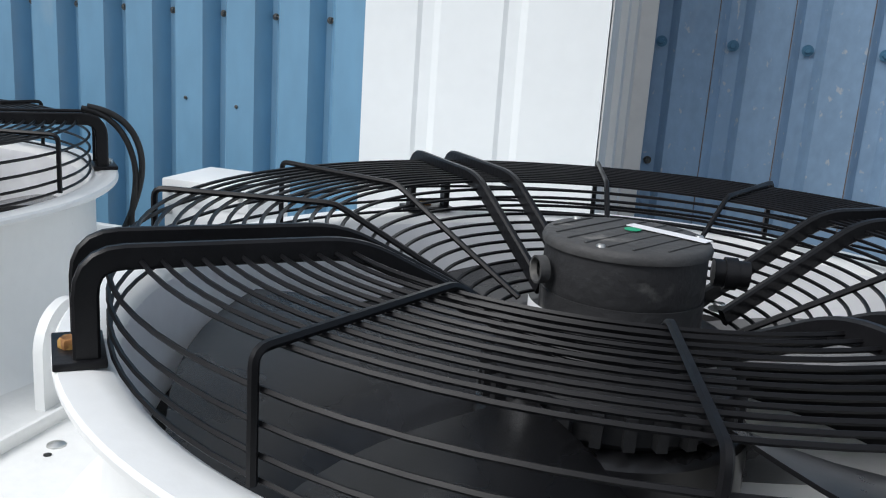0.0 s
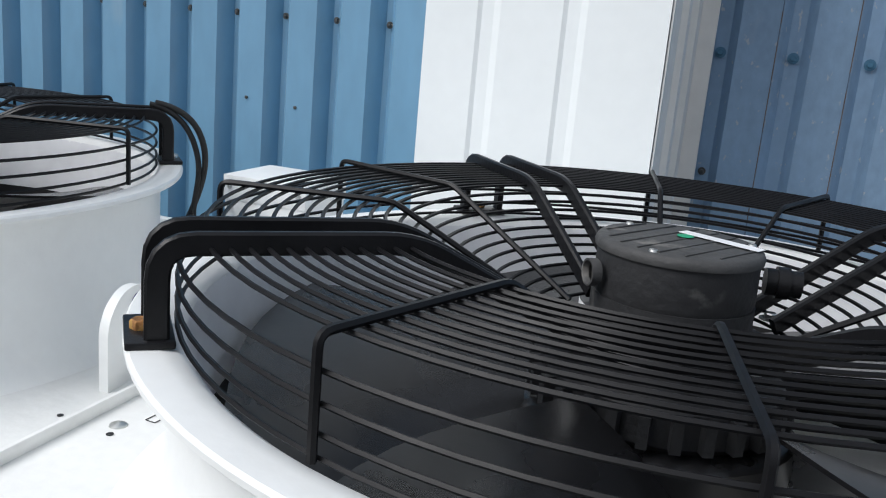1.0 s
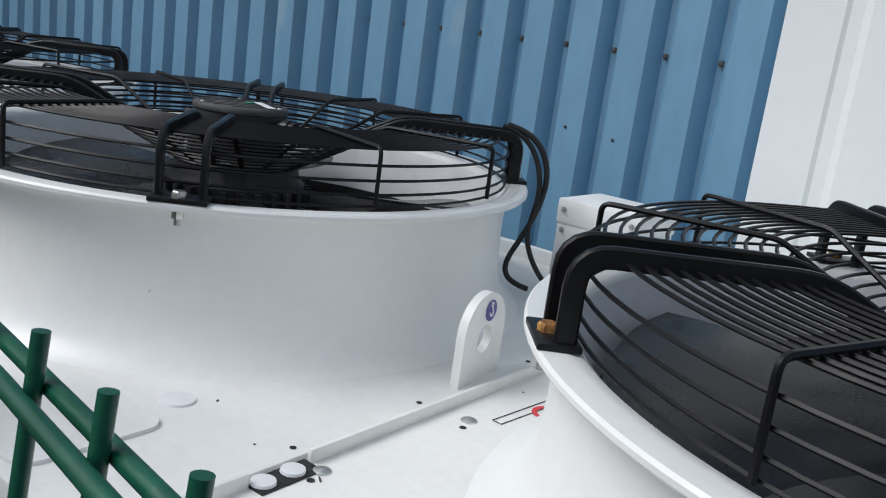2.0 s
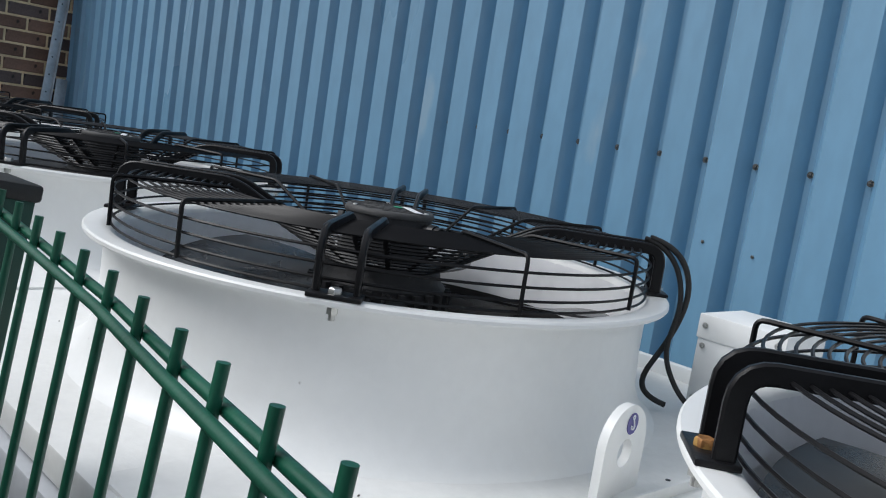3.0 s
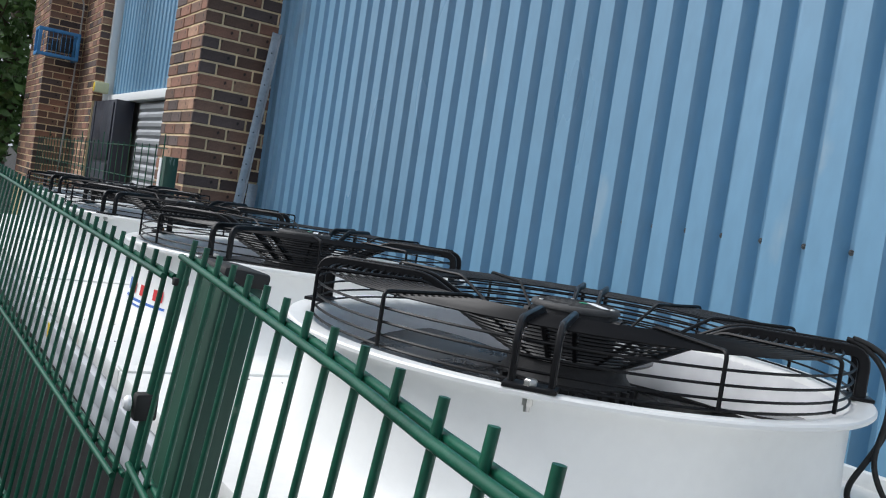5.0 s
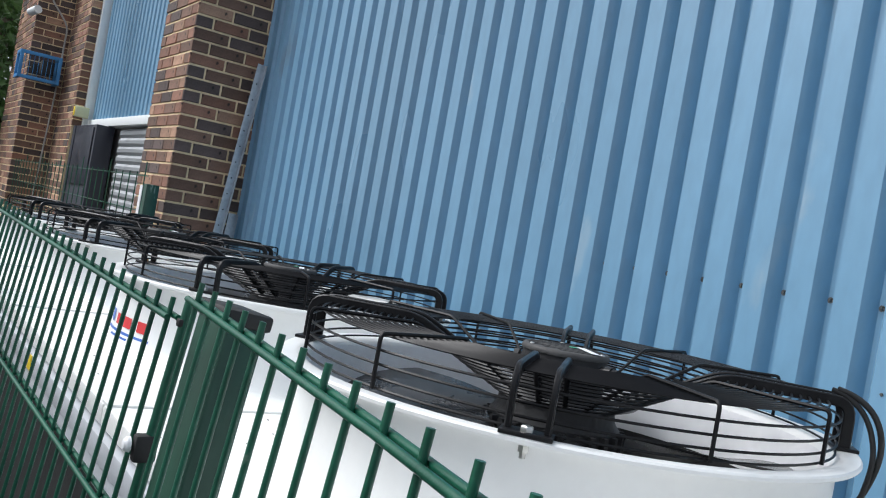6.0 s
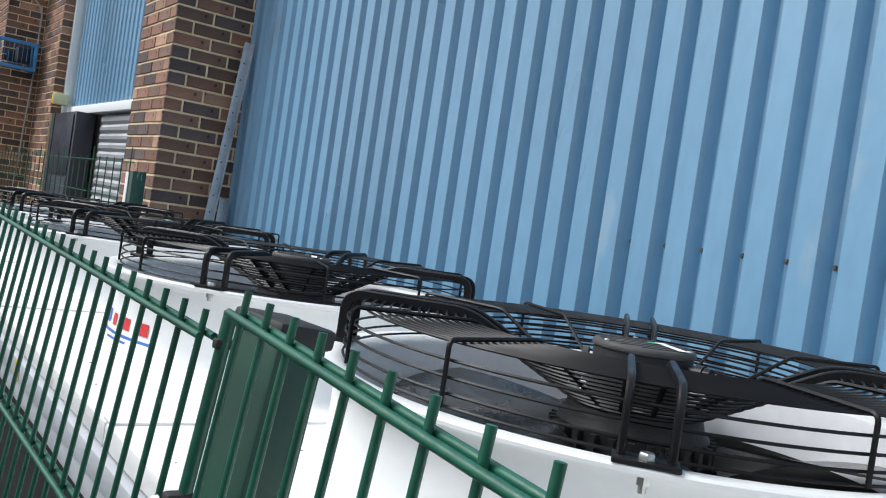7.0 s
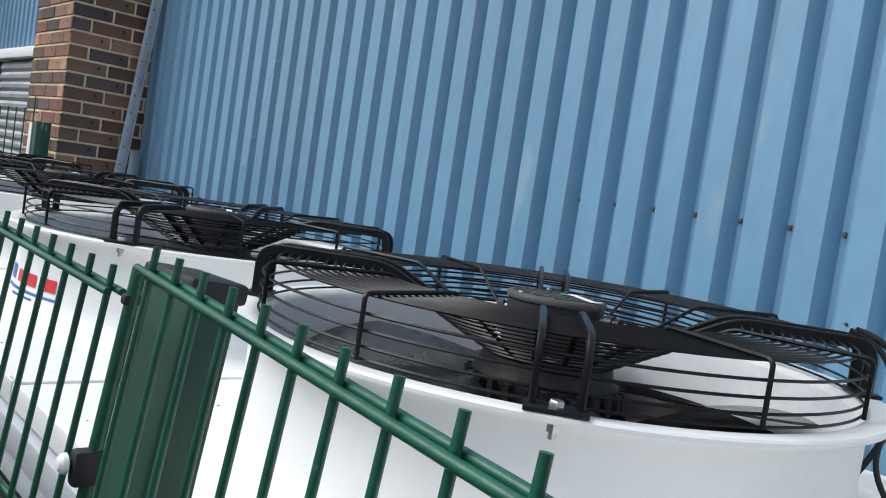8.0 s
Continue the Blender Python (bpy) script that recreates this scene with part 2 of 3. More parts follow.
b = Build()
N = 60
for i in range(N + 1):
    for j in range(N + 1):
        sx, sy = (i / N * 2 - 1), (j / N * 2 - 1)
        x, y = -3 + math.copysign(abs(sx) ** 3 * 400, sx), 0 + math.copysign(abs(sy) ** 3 * 400, sy)
        b.v.append(Vector((x, y, 0.02 * noise.noise(Vector((x * 1.5, y * 1.5, 0))))))
for i in range(N):
    for j in range(N):
        k = i * (N + 1) + j
        b.f.append([k, k + N + 1, k + N + 2, k + 1])
solid("ground", b, M_GROUND, "bare soil and leaf litter below the fence, coloured darker for shade", "ground", kind="structure")


def cladding(name, x0, x1, z0, z1, y, phase, pitch, crest, material, label, web=0.023, depth=0.037):
    """Trapezoid steel sheet with real depth; the valleys lie at phase + k * pitch."""
    valley = pitch - crest - 2 * web
    line = []
    k = math.floor((x0 - phase) / pitch) - 1
    while phase + k * pitch < x1 + pitch:
        c = phase + k * pitch
        for dx, dy in ((-valley / 2 - web, 0), (-valley / 2, depth), (valley / 2, depth), (valley / 2 + web, 0)):
            if x0 <= c + dx <= x1:
                line.append((c + dx, y - depth + dy))
        k += 1
    line = [(x0, line[0][1])] + line + [(x1, line[-1][1])]
    b = Build()
    n = len(line)
    t = 0.0012
    for z in (z0, z1):
        for x, yy in line:
            b.v.append(Vector((x, yy, z)))
        for x, yy in line:
            b.v.append(Vector((x, yy + 0.03, z)))
    o = 2 * n
    for i in range(n - 1):
        b.f.append([i, i + 1, o + i + 1, o + i])
        b.f.append([n + i + 1, n + i, o + n + i, o + n + i + 1])
        b.f.append([o + i, o + i + 1, o + n + i + 1, o + n + i])
    b.f.append([0, o, o + n, n])
    b.f.append([n - 1, 2 * n - 1, o + 2 * n - 1, o + n - 1])
    return solid(name, b, material, label, "wall", kind="structure", soft=False)


P = 0.1274
BOLT_X0 = -0.692
blue = cladding("wall_north", -5.056, -0.36, 0.0, 5.2, WALL_Y + 0.008, BOLT_X0, P, 0.068, M_BLUE, "pale blue ribbed steel cladding with rows of bolts")
right = cladding("wall_east", -0.050, 3.4, 0.0, 5.2, WALL_Y + 0.004, -0.001, 0.1300, 0.072, M_BLUE_OLD, "weathered blue ribbed steel cladding with scuffed paint", web=0.016, depth=0.022)
# bolts of the cladding
bolt_me = bolt_build(0.0042, 0.005, 0.0075).mesh("bolt", M_BOLT_DULL)
for k in range(0, 12):
    part("bolt", bolt_me, None, blue, at=pose(BOLT_X0 + 0.006 - k * P, WALL_Y - 0.001, 1.382, 90))
for k in (2, 3):
    part("bolt", bolt_me, None, blue, at=pose(BOLT_X0 + 0.055 - k * P, WALL_Y - 0.026, 1.165 + 0.01 * k, 90))
bolt_blue = bolt_build(0.0060, 0.006, 0.0105).mesh("bolt", M_BOLT)
for k in range(0, 9):
    part("bolt", bolt_blue, None, right, at=pose(-0.001 + k * 0.1300, WALL_Y - 0.001, 1.385, 90))
part("bolt", bolt_me, None, right, at=pose(-0.001, WALL_Y - 0.001, 1.158, 90))
# rusty lapped edges along the weathered sheets
for k in range(9):
    x = -0.001 + k * 0.1300 - 0.0315
    part("lapped_edge", Build().box(x - 0.0009, WALL_Y - 0.0192, 0.02, x + 0.0009, WALL_Y - 0.0178, 5.18), M_LAP, right, "thin rusty lapped sheet edge")
# small white cap high on the pale cladding
part("wall_cap", Build().spin([(0.0003, 0), (0.014, 0), (0.013, 0.006), (0.0003, 0.008)], 20), M_STICK_W, blue, "small white round cap", at=pose(-2.945, WALL_Y - 0.029, 2.36, 90))

# white clad pier that stands out from the wall, with shallow pressed ribs on its face
PIER_Y, PIER_X0, PIER_X1 = 1.370, -0.4325, -0.050
b = Build()
line = [(PIER_X0, 0.0)]
for c in (-0.328, -0.192):
    line += [(c - 0.018, 0.0), (c - 0.011, 0.0032), (c + 0.008, 0.0032), (c + 0.020, 0.0)]
line += [(PIER_X1, 0.0)]
pts = [(x, PIER_Y + d) for x, d in line] + [(PIER_X1, WALL_Y + 0.03), (PIER_X0, WALL_Y + 0.03)]
b.prism(pts, 0.0, 5.2)
white_panel = solid("wall_panel", b, M_PANEL, "white pressed steel pier cladding with shallow upright ribs", "wall panel", kind="structure", soft=False)
# fluted cream flashing down the side of the pier
b = Build()
line = []
for y, d in ((0.004, 0.0), (0.10, 0.0), (0.105, 0.010), (0.145, 0.010), (0.150, 0.0), (0.235, 0.0), (0.240, 0.012), (0.285, 0.012), (0.290, 0.0), (0.395, 0.004), (0.400, 0.034)):
    line.append((PIER_X1 + 0.004 + d, PIER_Y + y))
b.prism([(PIER_X1 + 0.0012, PIER_Y + 0.004)] + line + [(PIER_X1 + 0.038, WALL_Y - 0.022), (PIER_X1 + 0.0012, WALL_Y - 0.022)], 0.0, 5.2)
solid("trim", b, M_CREAM, "cream fluted corner flashing on the pier", "trim", kind="structure", soft=False)
# plain walls that close the building behind and the yard side
b = Build().box(-5.85, WALL_Y + 0.04, 0, 3.4, WALL_Y + 0.2, 5.2)
solid("wall_inner", b, M_RENDER, "plain inner wall behind the cladding", "wall", kind="structure", soft=False)

# ---------------------------------------------------------------- condenser unit
unit = thing("condenser_unit", "long white steel condenser cabinet with five roof fans", "condenser")
SEAMS = [-0.435, -1.412, -2.445, -3.475, -4.3]
FANS = [(0.061, 0.699), (-0.914, 0.730), (-1.92, 0.745), (-2.94, 0.745), (-3.90, 0.745)]
Y0, Y1 = 0.235, 1.24
# the shade on the coil face is in its near-black colour
part("body", Build().box(-4.6, Y0 + 0.05, -0.02, 0.75, Y1 - 0.03, DECK - 0.03), M_DEEP_SHADE, unit, "coil face with its shade put into the near-black colour")
edges = [0.75] + SEAMS[:4] + [-4.6]
for i in range(5):
    xa, xb = edges[i + 1], edges[i]
    bb = Build().box(xa + 0.002, Y0, DECK - 0.028, xb - 0.002, Y1, DECK + (0.006 if i else 0.0), 0.004)
    part("deck_panel", bb, M_DECK, unit)
part("front_rail", Build().box(-4.6, Y0 - 0.012, DECK - 0.072, 0.75, Y0 + 0.02, DECK - 0.032, 0.004), M_RAIL, unit, "grey folded steel edge rail")
part("lower_rail", Build().box(-4.6, Y0 - 0.004, DECK - 0.115, 0.75, Y0 + 0.03, DECK - 0.078, 0.004), M_RAIL, unit, "grey folded steel lower rail")
part("rear_rail", Build().box(-4.6, Y1 - 0.012, DECK - 0.02, 0.75, Y1 + 0.004, DECK + 0.03, 0.003), M_WHITE, unit)
# flashing along the seam, with a notch that shows two pale plugs
sx = SEAMS[0]
part("flashing", Build().box(sx + 0.0020, 0.437, DECK - 0.001, sx + 0.0066, 1.10, DECK + 0.0125, 0.0008), M_DECK, unit, "upstanding white seam flashing")
part("flashing", Build().box(sx + 0.0020, 0.235, DECK - 0.001, sx + 0.0066, 0.372, DECK + 0.0125, 0.0008), M_DECK, unit)
part("slot", Build().box(sx - 0.0015, 0.372, DECK + 0.0004, sx + 0.022, 0.437, DECK + 0.0014), M_DEEP_SHADE, unit, "dark slot in the seam")
for yy in (0.381, 0.412):
    part("plug", Build().spin([(0.0005, 0.003), (0.0108, 0.003), (0.0102, 0.0055), (0.0005, 0.006)], 24), M_THROAT, unit, at=pose(sx + 0.009, yy + 0.003, DECK - 0.0012))
# deck fixings
for x, y, z in ((-0.400, 0.620, 0), (-0.414, 0.436, 0), (-0.405, 0.86, 0)):
    part("screw", Build().spin([(0.0005, 0.0), (0.0085, 0.0), (0.0080, 0.0012), (0.0045, 0.003), (0.0005, 0.0036)], 16), M_STEEL, unit, at=pose(x, y, DECK))
    part("drain_hole", Build().spin([(0.0003, 0.0003), (0.0035, 0.0003), (0.0035, 0.0008), (0.0003, 0.0008)], 12), M_DEEP_SHADE, unit, at=pose(x + 0.006, y - 0.018, DECK))
for x, y in ((-0.450, 0.436), (-0.448, 0.60), (-0.45, 0.80), (-0.452, 0.30)):
    part("drain_hole", Build().spin([(0.0003, 0.0003), (0.003, 0.0003), (0.003, 0.0008), (0.0003, 0.0008)], 12), M_DEEP_SHADE, unit, at=pose(x, y, DECK + 0.006))
part("cap", Build().spin([(0.0005, 0.0), (0.0165, 0.0), (0.0155, 0.0022), (0.0005, 0.003)], 28), M_THROAT, unit, "pale round plastic hole cap", at=pose(-0.581, 0.414, DECK + 0.006))
b = Build()
b.prism(arc(0.052, 0.045, 0.02, 0, 90, 6) + arc(-0.052, 0.045, 0.02, 90, 180, 6) + arc(-0.052, -0.045, 0.02, 180, 270, 6) + arc(0.052, -0.045, 0.02, 270, 360, 6), 0.0, 0.0035)
part("access_plate", b, M_DECK, unit, "raised plate with rounded corners", at=pose(-0.614, 0.312, DECK + 0.006))
for i in range(1, 4):
    part("joint_strip", Build().box(SEAMS[i] - 0.02, Y0 + 0.003, DECK + 0.005, SEAMS[i] + 0.02, Y1 - 0.02, DECK + 0.010, 0.001), M_DECK, unit)
# warning sticker beside the near collar
b = Build()
b.spin([(0.0125, 0.0004), (0.0180, 0.0004), (0.0180, 0.0009), (0.0125, 0.0009)], 28, close=True)
part("sticker", b, M_STICK_R, unit, "red ring warning sticker", at=pose(-0.360, 0.704, DECK))
part("sticker_outline", Build().box(-0.05, -0.0005, 0.0004, 0.05, 0.0005, 0.0008).box(-0.05, 0.0105, 0.0004, 0.05, 0.0115, 0.0008).box(-0.0505, 0, 0.0004, -0.0495, 0.011, 0.0008), M_MOTOR, unit, at=pose(-0.372, 0.69, DECK, 0, 0, 86))
part("yellow_label", Build().box(-2.02, Y0 - 0.0135, DECK - 0.066, -1.975, Y0 - 0.0122, DECK - 0.034), M_STICK_Y, unit, "yellow warning label")


# ---------------------------------------------------------------- fans
def lying(points, ang):
    c, s = math.cos(ang), math.sin(ang)
    return [Vector((r * c - o * s, r * s + o * c, z)) for r, o, z in points]


def bent(points, rad=0.012, n=4):
    """Rounds the corners of a line of points."""
    pts = [Vector(p) for p in points]
    out = [pts[0]]
    for a, p, c in zip(pts, pts[1:], pts[2:]):
        u, w = (a - p), (c - p)
        d = min(rad, u.length * 0.45, w.length * 0.45)
        s, e = p + u.normalized() * d, p + w.normalized() * d
        for i in range(n + 1):
            t = i / n
            out.append(s * (1 - t) ** 2 + p * 2 * t * (1 - t) + e * t ** 2)
    return out + [pts[-1]]


R_W, R_B, R_H = 0.371, 0.225, 0.085      # outer wires, bend, inner ring
TOPZ, HUBZ = RIM + 0.0650, RIM - 0.012


def guard_z(r):
    return TOPZ if r >= R_B else HUBZ + (TOPZ - HUBZ) * (r - R_H) / (R_B - R_H)


def make_fan(spin=0.0):
    fan = thing("roof_fan", "white collared roof fan with a black wire guard", "fan", group="roof fans")
    b = Build()
    prof = [(0.424, 0.0005), (0.411, 0.004), (0.396, 0.014), (0.385, 0.030), (0.376, 0.052), (0.3725, 0.10), (0.3725, 0.152), (0.378, 0.162), (0.390, 0.1668), (0.398, 0.1658),
            (0.4000, 0.168), (0.4000, 0.1715), (0.398, 0.1738), (0.381, 0.1734), (0.370, 0.1715), (0.361, 0.164), (0.356, 0.148), (0.351, 0.10), (0.347, 0.04), (0.347, -0.06)]
    part("collar", Build().spin(prof, 120), M_WHITE, fan, "white painted spun steel collar with a rolled rim")
    part("throat", Build().spin([(0.3605, 0.1625), (0.3555, 0.148), (0.3505, 0.10), (0.3493, 0.082)], 96), M_THROAT, fan, "dull grey inner throat")
    # near-black lining over the collar's inside, standing in for shade below the blades
    part("well", Build().spin([(0.3490, 0.082), (0.3464, 0.03), (0.3464, -0.10), (0.30, -0.115), (0.0005, -0.115)], 64), M_DEEP_SHADE, fan, "near-black lining below the blades in place of deep shade")
    # guard
    radii = [R_B + (R_W - R_B - 0.008) * i / 12 for i in range(12)] + [R_H + (R_B - R_H) * i / 13 for i in range(13)]
    for r in radii:
        part("guard_ring", Build().ring(r, guard_z(r) - 0.0038, 0.0016, 84, 5), M_WIRE, fan)
    for z in (0.003, 0.015, 0.030, 0.046):
        part("guard_ring", Build().ring(R_W - 0.004, RIM + z, 0.0017, 84, 5), M_WIRE, fan)
    for q in range(4):
        for d in (30, 60):
            ang = radians(39.5 + 90 * q + d)
            line = lying(bent([(R_W, 0, RIM + 0.002), (R_W, 0, TOPZ), (R_B, 0, TOPZ), (R_H + 0.004, 0, HUBZ + 0.002)], 0.008), ang)
            part("guard_spoke", Build().rod(line, 0.0026, 6), M_WIRE, fan)
        ang = radians(39.5 + 90 * q)
        for o in (-0.021, 0.021):
            line = lying(bent([(0.381, o, RIM + 0.003), (0.381, o, TOPZ - 0.001), (R_B - 0.005, o * 0.95, TOPZ - 0.001), (0.088, o * 0.85, HUBZ + 0.006)], 0.022, 5), ang)
            part("guard_arm", Build().rod(line, 0, flat=(0.0068, 0.0150)), M_BLACK, fan, "black steel motor arm")
        turn = pose(0, 0, 0, 0, 0, 39.5 + 90 * q)
        part("foot_plate", Build().box(0.370, -0.028, RIM, 0.3995, 0.028, RIM + 0.005, 0.0012, turn), M_BLACK, fan, "black foot plate")
        rusty = q in (1, 2)
        bb = Build()
        bb.spin([(0.0003, 0), (0.0072, 0), (0.0072, 0.0045), (0.006, 0.006), (0.0003, 0.006)], 6, turn @ pose(0.389, 0, RIM + 0.005))
        part("foot_bolt", bb, M_RUST if rusty else M_STEEL, fan, "rusty hexagon bolt" if rusty else "zinc hexagon bolt")
        bb = Build()
        bb.spin([(0.0003, 0), (0.006, 0), (0.006, 0.008), (0.0003, 0.008)], 6, turn @ pose(0.390, 0, RIM - 0.0155))
        bb.spin([(0.0003, 0), (0.0035, 0), (0.0035, 0.008), (0.0003, 0.008)], 10, turn @ pose(0.390, 0, RIM - 0.022))
        part("foot_nut", bb, M_STEEL, fan, "zinc nut under the rim")
        part("hub_bolt", bolt_build(0.0055, 0.005, 0.009).mesh("hub_bolt", M_STEEL), None, fan, "", at=turn @ pose(0.100, 0, HUBZ + 0.006))
    # motor
    motor = part("motor", Build().spin([(0.0003, HUBZ - 0.062), (0.088, HUBZ - 0.062), (0.094, HUBZ - 0.056), (0.094, HUBZ - 0.030), (0.086, HUBZ - 0.020), (0.082, HUBZ), (0.068, HUBZ + 0.002),
                                       (0.062, HUBZ + 0.006), (0.062, HUBZ + 0.030), (0.0003, HUBZ + 0.030)], 64), M_MOTOR, fan, "dusty black fan motor")
    fin = Build().box(0.092, -0.0040, HUBZ - 0.056, 0.103, 0.0040, HUBZ - 0.032).mesh("cooling_fin", M_MOTOR)
    for i in range(28):
        part("cooling_fin", fin, None, motor, at=pose(0, 0, 0, 0, 0, 360 / 28 * i))
    bx = Build().spin([(0.0003, HUBZ + 0.030), (0.0605, HUBZ + 0.030), (0.0615, HUBZ + 0.034), (0.0610, HUBZ + 0.064), (0.0003, HUBZ + 0.064)], 64)
    part("terminal_box", bx, M_MOTOR, motor, "black round terminal box")
    lid = part("lid", Build().spin([(0.0632, HUBZ + 0.0645), (0.0637, HUBZ + 0.068), (0.0622, HUBZ + 0.0715), (0.060, HUBZ + 0.073), (0.0003, HUBZ + 0.0735)], 64), M_LID, motor, "weathered dark grey ridged lid")
    for i in range(-3, 4):
        w = math.sqrt(0.056 ** 2 - (i * 0.0165) ** 2)
        part("lid_ridge", Build().box(-w, i * 0.0165 - 0.0009, HUBZ + 0.0725, w, i * 0.0165 + 0.0009, HUBZ + 0.0742, 0.0004, pose(0, 0, 0, 0, 0, 62)), M_LID, lid)
    part("lid_label", Build().box(-0.006, -0.038, HUBZ + 0.0745, 0.006, 0.030, HUBZ + 0.0749, 0, pose(0.026, 0.016, 0, 0, 0, 62)), M_STICK_W, lid, "white paper label strip")
    part("green_mark", Build().spin([(0.0003, 0), (0.0065, 0), (0.0065, 0.0004), (0.0003, 0.0004)], 20), M_STICK_G, lid, "green round sticker", at=pose(0.003, 0.012, HUBZ + 0.0745))
    for a in (20, 140, 255):
        part("lid_screw", Build().spin([(0.0003, 0), (0.0036, 0), (0.003, 0.002), (0.0003, 0.0024)], 10), M_STEEL, lid, at=pose(0.056 * math.cos(radians(a)), 0.056 * math.sin(radians(a)), HUBZ + 0.0725))
    b = Build()
    for k, (r, l0, l1) in enumerate(((0.0105, 0.066, 0.074), (0.0125, 0.074, 0.083), (0.0105, 0.083, 0.092))):
        b.spin([(0.0003, l0), (r, l0), (r, l1), (0.0003, l1)], 14, pose(0, 0, HUBZ + 0.050, 0, 90, 8))
    part("cable_gland", b, M_BLACK, motor, "black cable gland")
    b = Build()
    b.spin([(0.0035, 0.066), (0.0105, 0.066), (0.0105, 0.0735), (0.009, 0.0735), (0.0075, 0.069)], 18, pose(0, 0, HUBZ + 0.047, 0, 90, 214))
    part("blank_plug", b, M_LID, motor)
    b = Build()
    n = 14
    for i in range(n + 1):
        a = radians(190 + 55 * i / n)
        for z in (HUBZ + 0.004, HUBZ + 0.020):
            b.v.append(Vector((0.0700 * math.cos(a), 0.0700 * math.sin(a), z)))
    for i in range(n):
        b.f.append([2 * i, 2 * i + 2, 2 * i + 3, 2 * i + 1])
    part("rating_label", b, M_STICK_W, motor, "white curved rating label")
    # hub and blades
    part("hub", Build().spin([(0.0003, HUBZ - 0.125), (0.10, HUBZ - 0.125), (0.108, HUBZ - 0.115), (0.108, HUBZ - 0.068), (0.10, HUBZ - 0.0625), (0.0003, HUBZ - 0.0625)], 48), M_BLADE, fan, "black blade hub")
    for q in range(5):
        b = Build()
        nr, na = 7, 10
        for side in (0, 1):
            for i in range(nr + 1):
                t = i / nr
                r = 0.105 + t * 0.229
                lead = -38 - 14 * t + 16 * t * t
                span = 54 + 10 * t - 10 * t ** 3
                for j in range(na + 1):
                    s = j / na
                    a = radians(72 * q + spin + lead + span * s)
                    z = HUBZ - 0.030 - (0.085 - 0.02 * t) * s + 0.014 * math.sin(math.pi * s) - 0.0035 * side
                    b.v.append(Vector((r * math.cos(a), r * math.sin(a), z)))
        w, o = na + 1, (nr + 1) * (na + 1)
        for i in range(nr):
            for j in range(na):
                k = i * w + j
                b.f.append([k, k + 1, k + w + 1, k + w])
                b.f.append([o + k, o + k + w, o + k + w + 1, o + k + 1])
        rim_ids = [i * w for i in range(nr + 1)] + [nr * w + j for j in range(1, w)] + [i * w + na for i in range(nr - 1, -1, -1)] + [j for j in range(na - 1, 0, -1)]
        for p, c in zip(rim_ids, rim_ids[1:] + rim_ids[:1]):
            b.f.append([p, c, o + c, o + p])
        blade = part("blade", b, M_BLADE, fan, "dusty glossy black fan blade")
        if q == 3:
            part("balance_clip", Build().box(0.315, -0.007, HUBZ - 0.052, 0.331, 0.007, HUBZ - 0.046, 0.001, pose(0, 0, 0, 0, 0, 72 * q + spin - 14)), M_STICK_W, blade, "small white balance clip")
    return fan


fan = make_fan()
places = [pose(x, y, DECK + 0.0005 if i == 0 else DECK + 0.0015, 0, 0, (1.5, 4.0, 2.0, 1.0, 0.0)[i]) for i, (x, y) in enumerate(FANS)]
fan.matrix_world = places[1]
near_fan = make_fan(spin=-8.0)
near_fan.matrix_world = places[0]
fans = [near_fan, fan] + [copy_thing(fan, m) for m in places[2:]]

# ---------------------------------------------------------------- small things on the unit
def tab(w, h, n=14):
    """The outline of a plate with a round head."""
    return [(-w / 2, 0.0), (w / 2, 0.0)] + arc(0, h - w / 2, w / 2, 0, 180, n)


lug = thing("lifting_lug", "white steel lifting lug with a round eye", "lifting lug", at=pose(-0.452, 0.704, DECK + 0.0058, 0, 0, 97))
b = Build()
out, hole = tab(0.088, 0.098, 24), arc(0.0, 0.046, 0.0155, 0, 360, 28)[:-1]
bm = bmesh.new()
for z in (0.0, 0.010):
    ov = [bm.verts.new((x, z, y)) for x, y in out]
    hv = [bm.verts.new((x, z, y)) for x, y in hole]
    oe = [bm.edges.new((ov[i], ov[(i + 1) % len(ov)])) for i in range(len(ov))]
    he = [bm.edges.new((hv[i], hv[(i + 1) % len(hv)])) for i in range(len(hv))]
    bmesh.ops.triangle_fill(bm, use_beauty=True, use_dissolve=False, edges=oe + he)
    if z == 0.0:
        first = (ov, hv)
for a, c in zip(first, (ov, hv)):
    for i in range(len(a)):
        j = (i + 1) % len(a)
        bm.faces.new((a[i], a[j], c[j], c[i]))
b.take(bm)
part("plate", b, M_WHITE, lug)
part("sticker", Build().spin([(0.0003, 0), (0.0118, 0), (0.0118, 0.0005), (0.0003, 0.0005)], 28), M_STICK_P, lug, "violet round hook sticker", at=pose(0.006, -0.0003, 0.0775, 90))
b = Build().rod([(0.006 + x, -0.0013, 0.0785 + z) for x, z in arc(0, -0.004, 0.0032, 150, 400, 10)] + [(0.006, -0.0013, 0.0825)], 0.0009, 5)
b.spin([(0.0013, 0), (0.0028, 0), (0.0028, 0.0006), (0.0013, 0.0006)], 14, pose(0.006, -0.0009, 0.0845, 90), close=True)
part("hook_sign", b, M_STICK_W, lug, "white hook symbol")

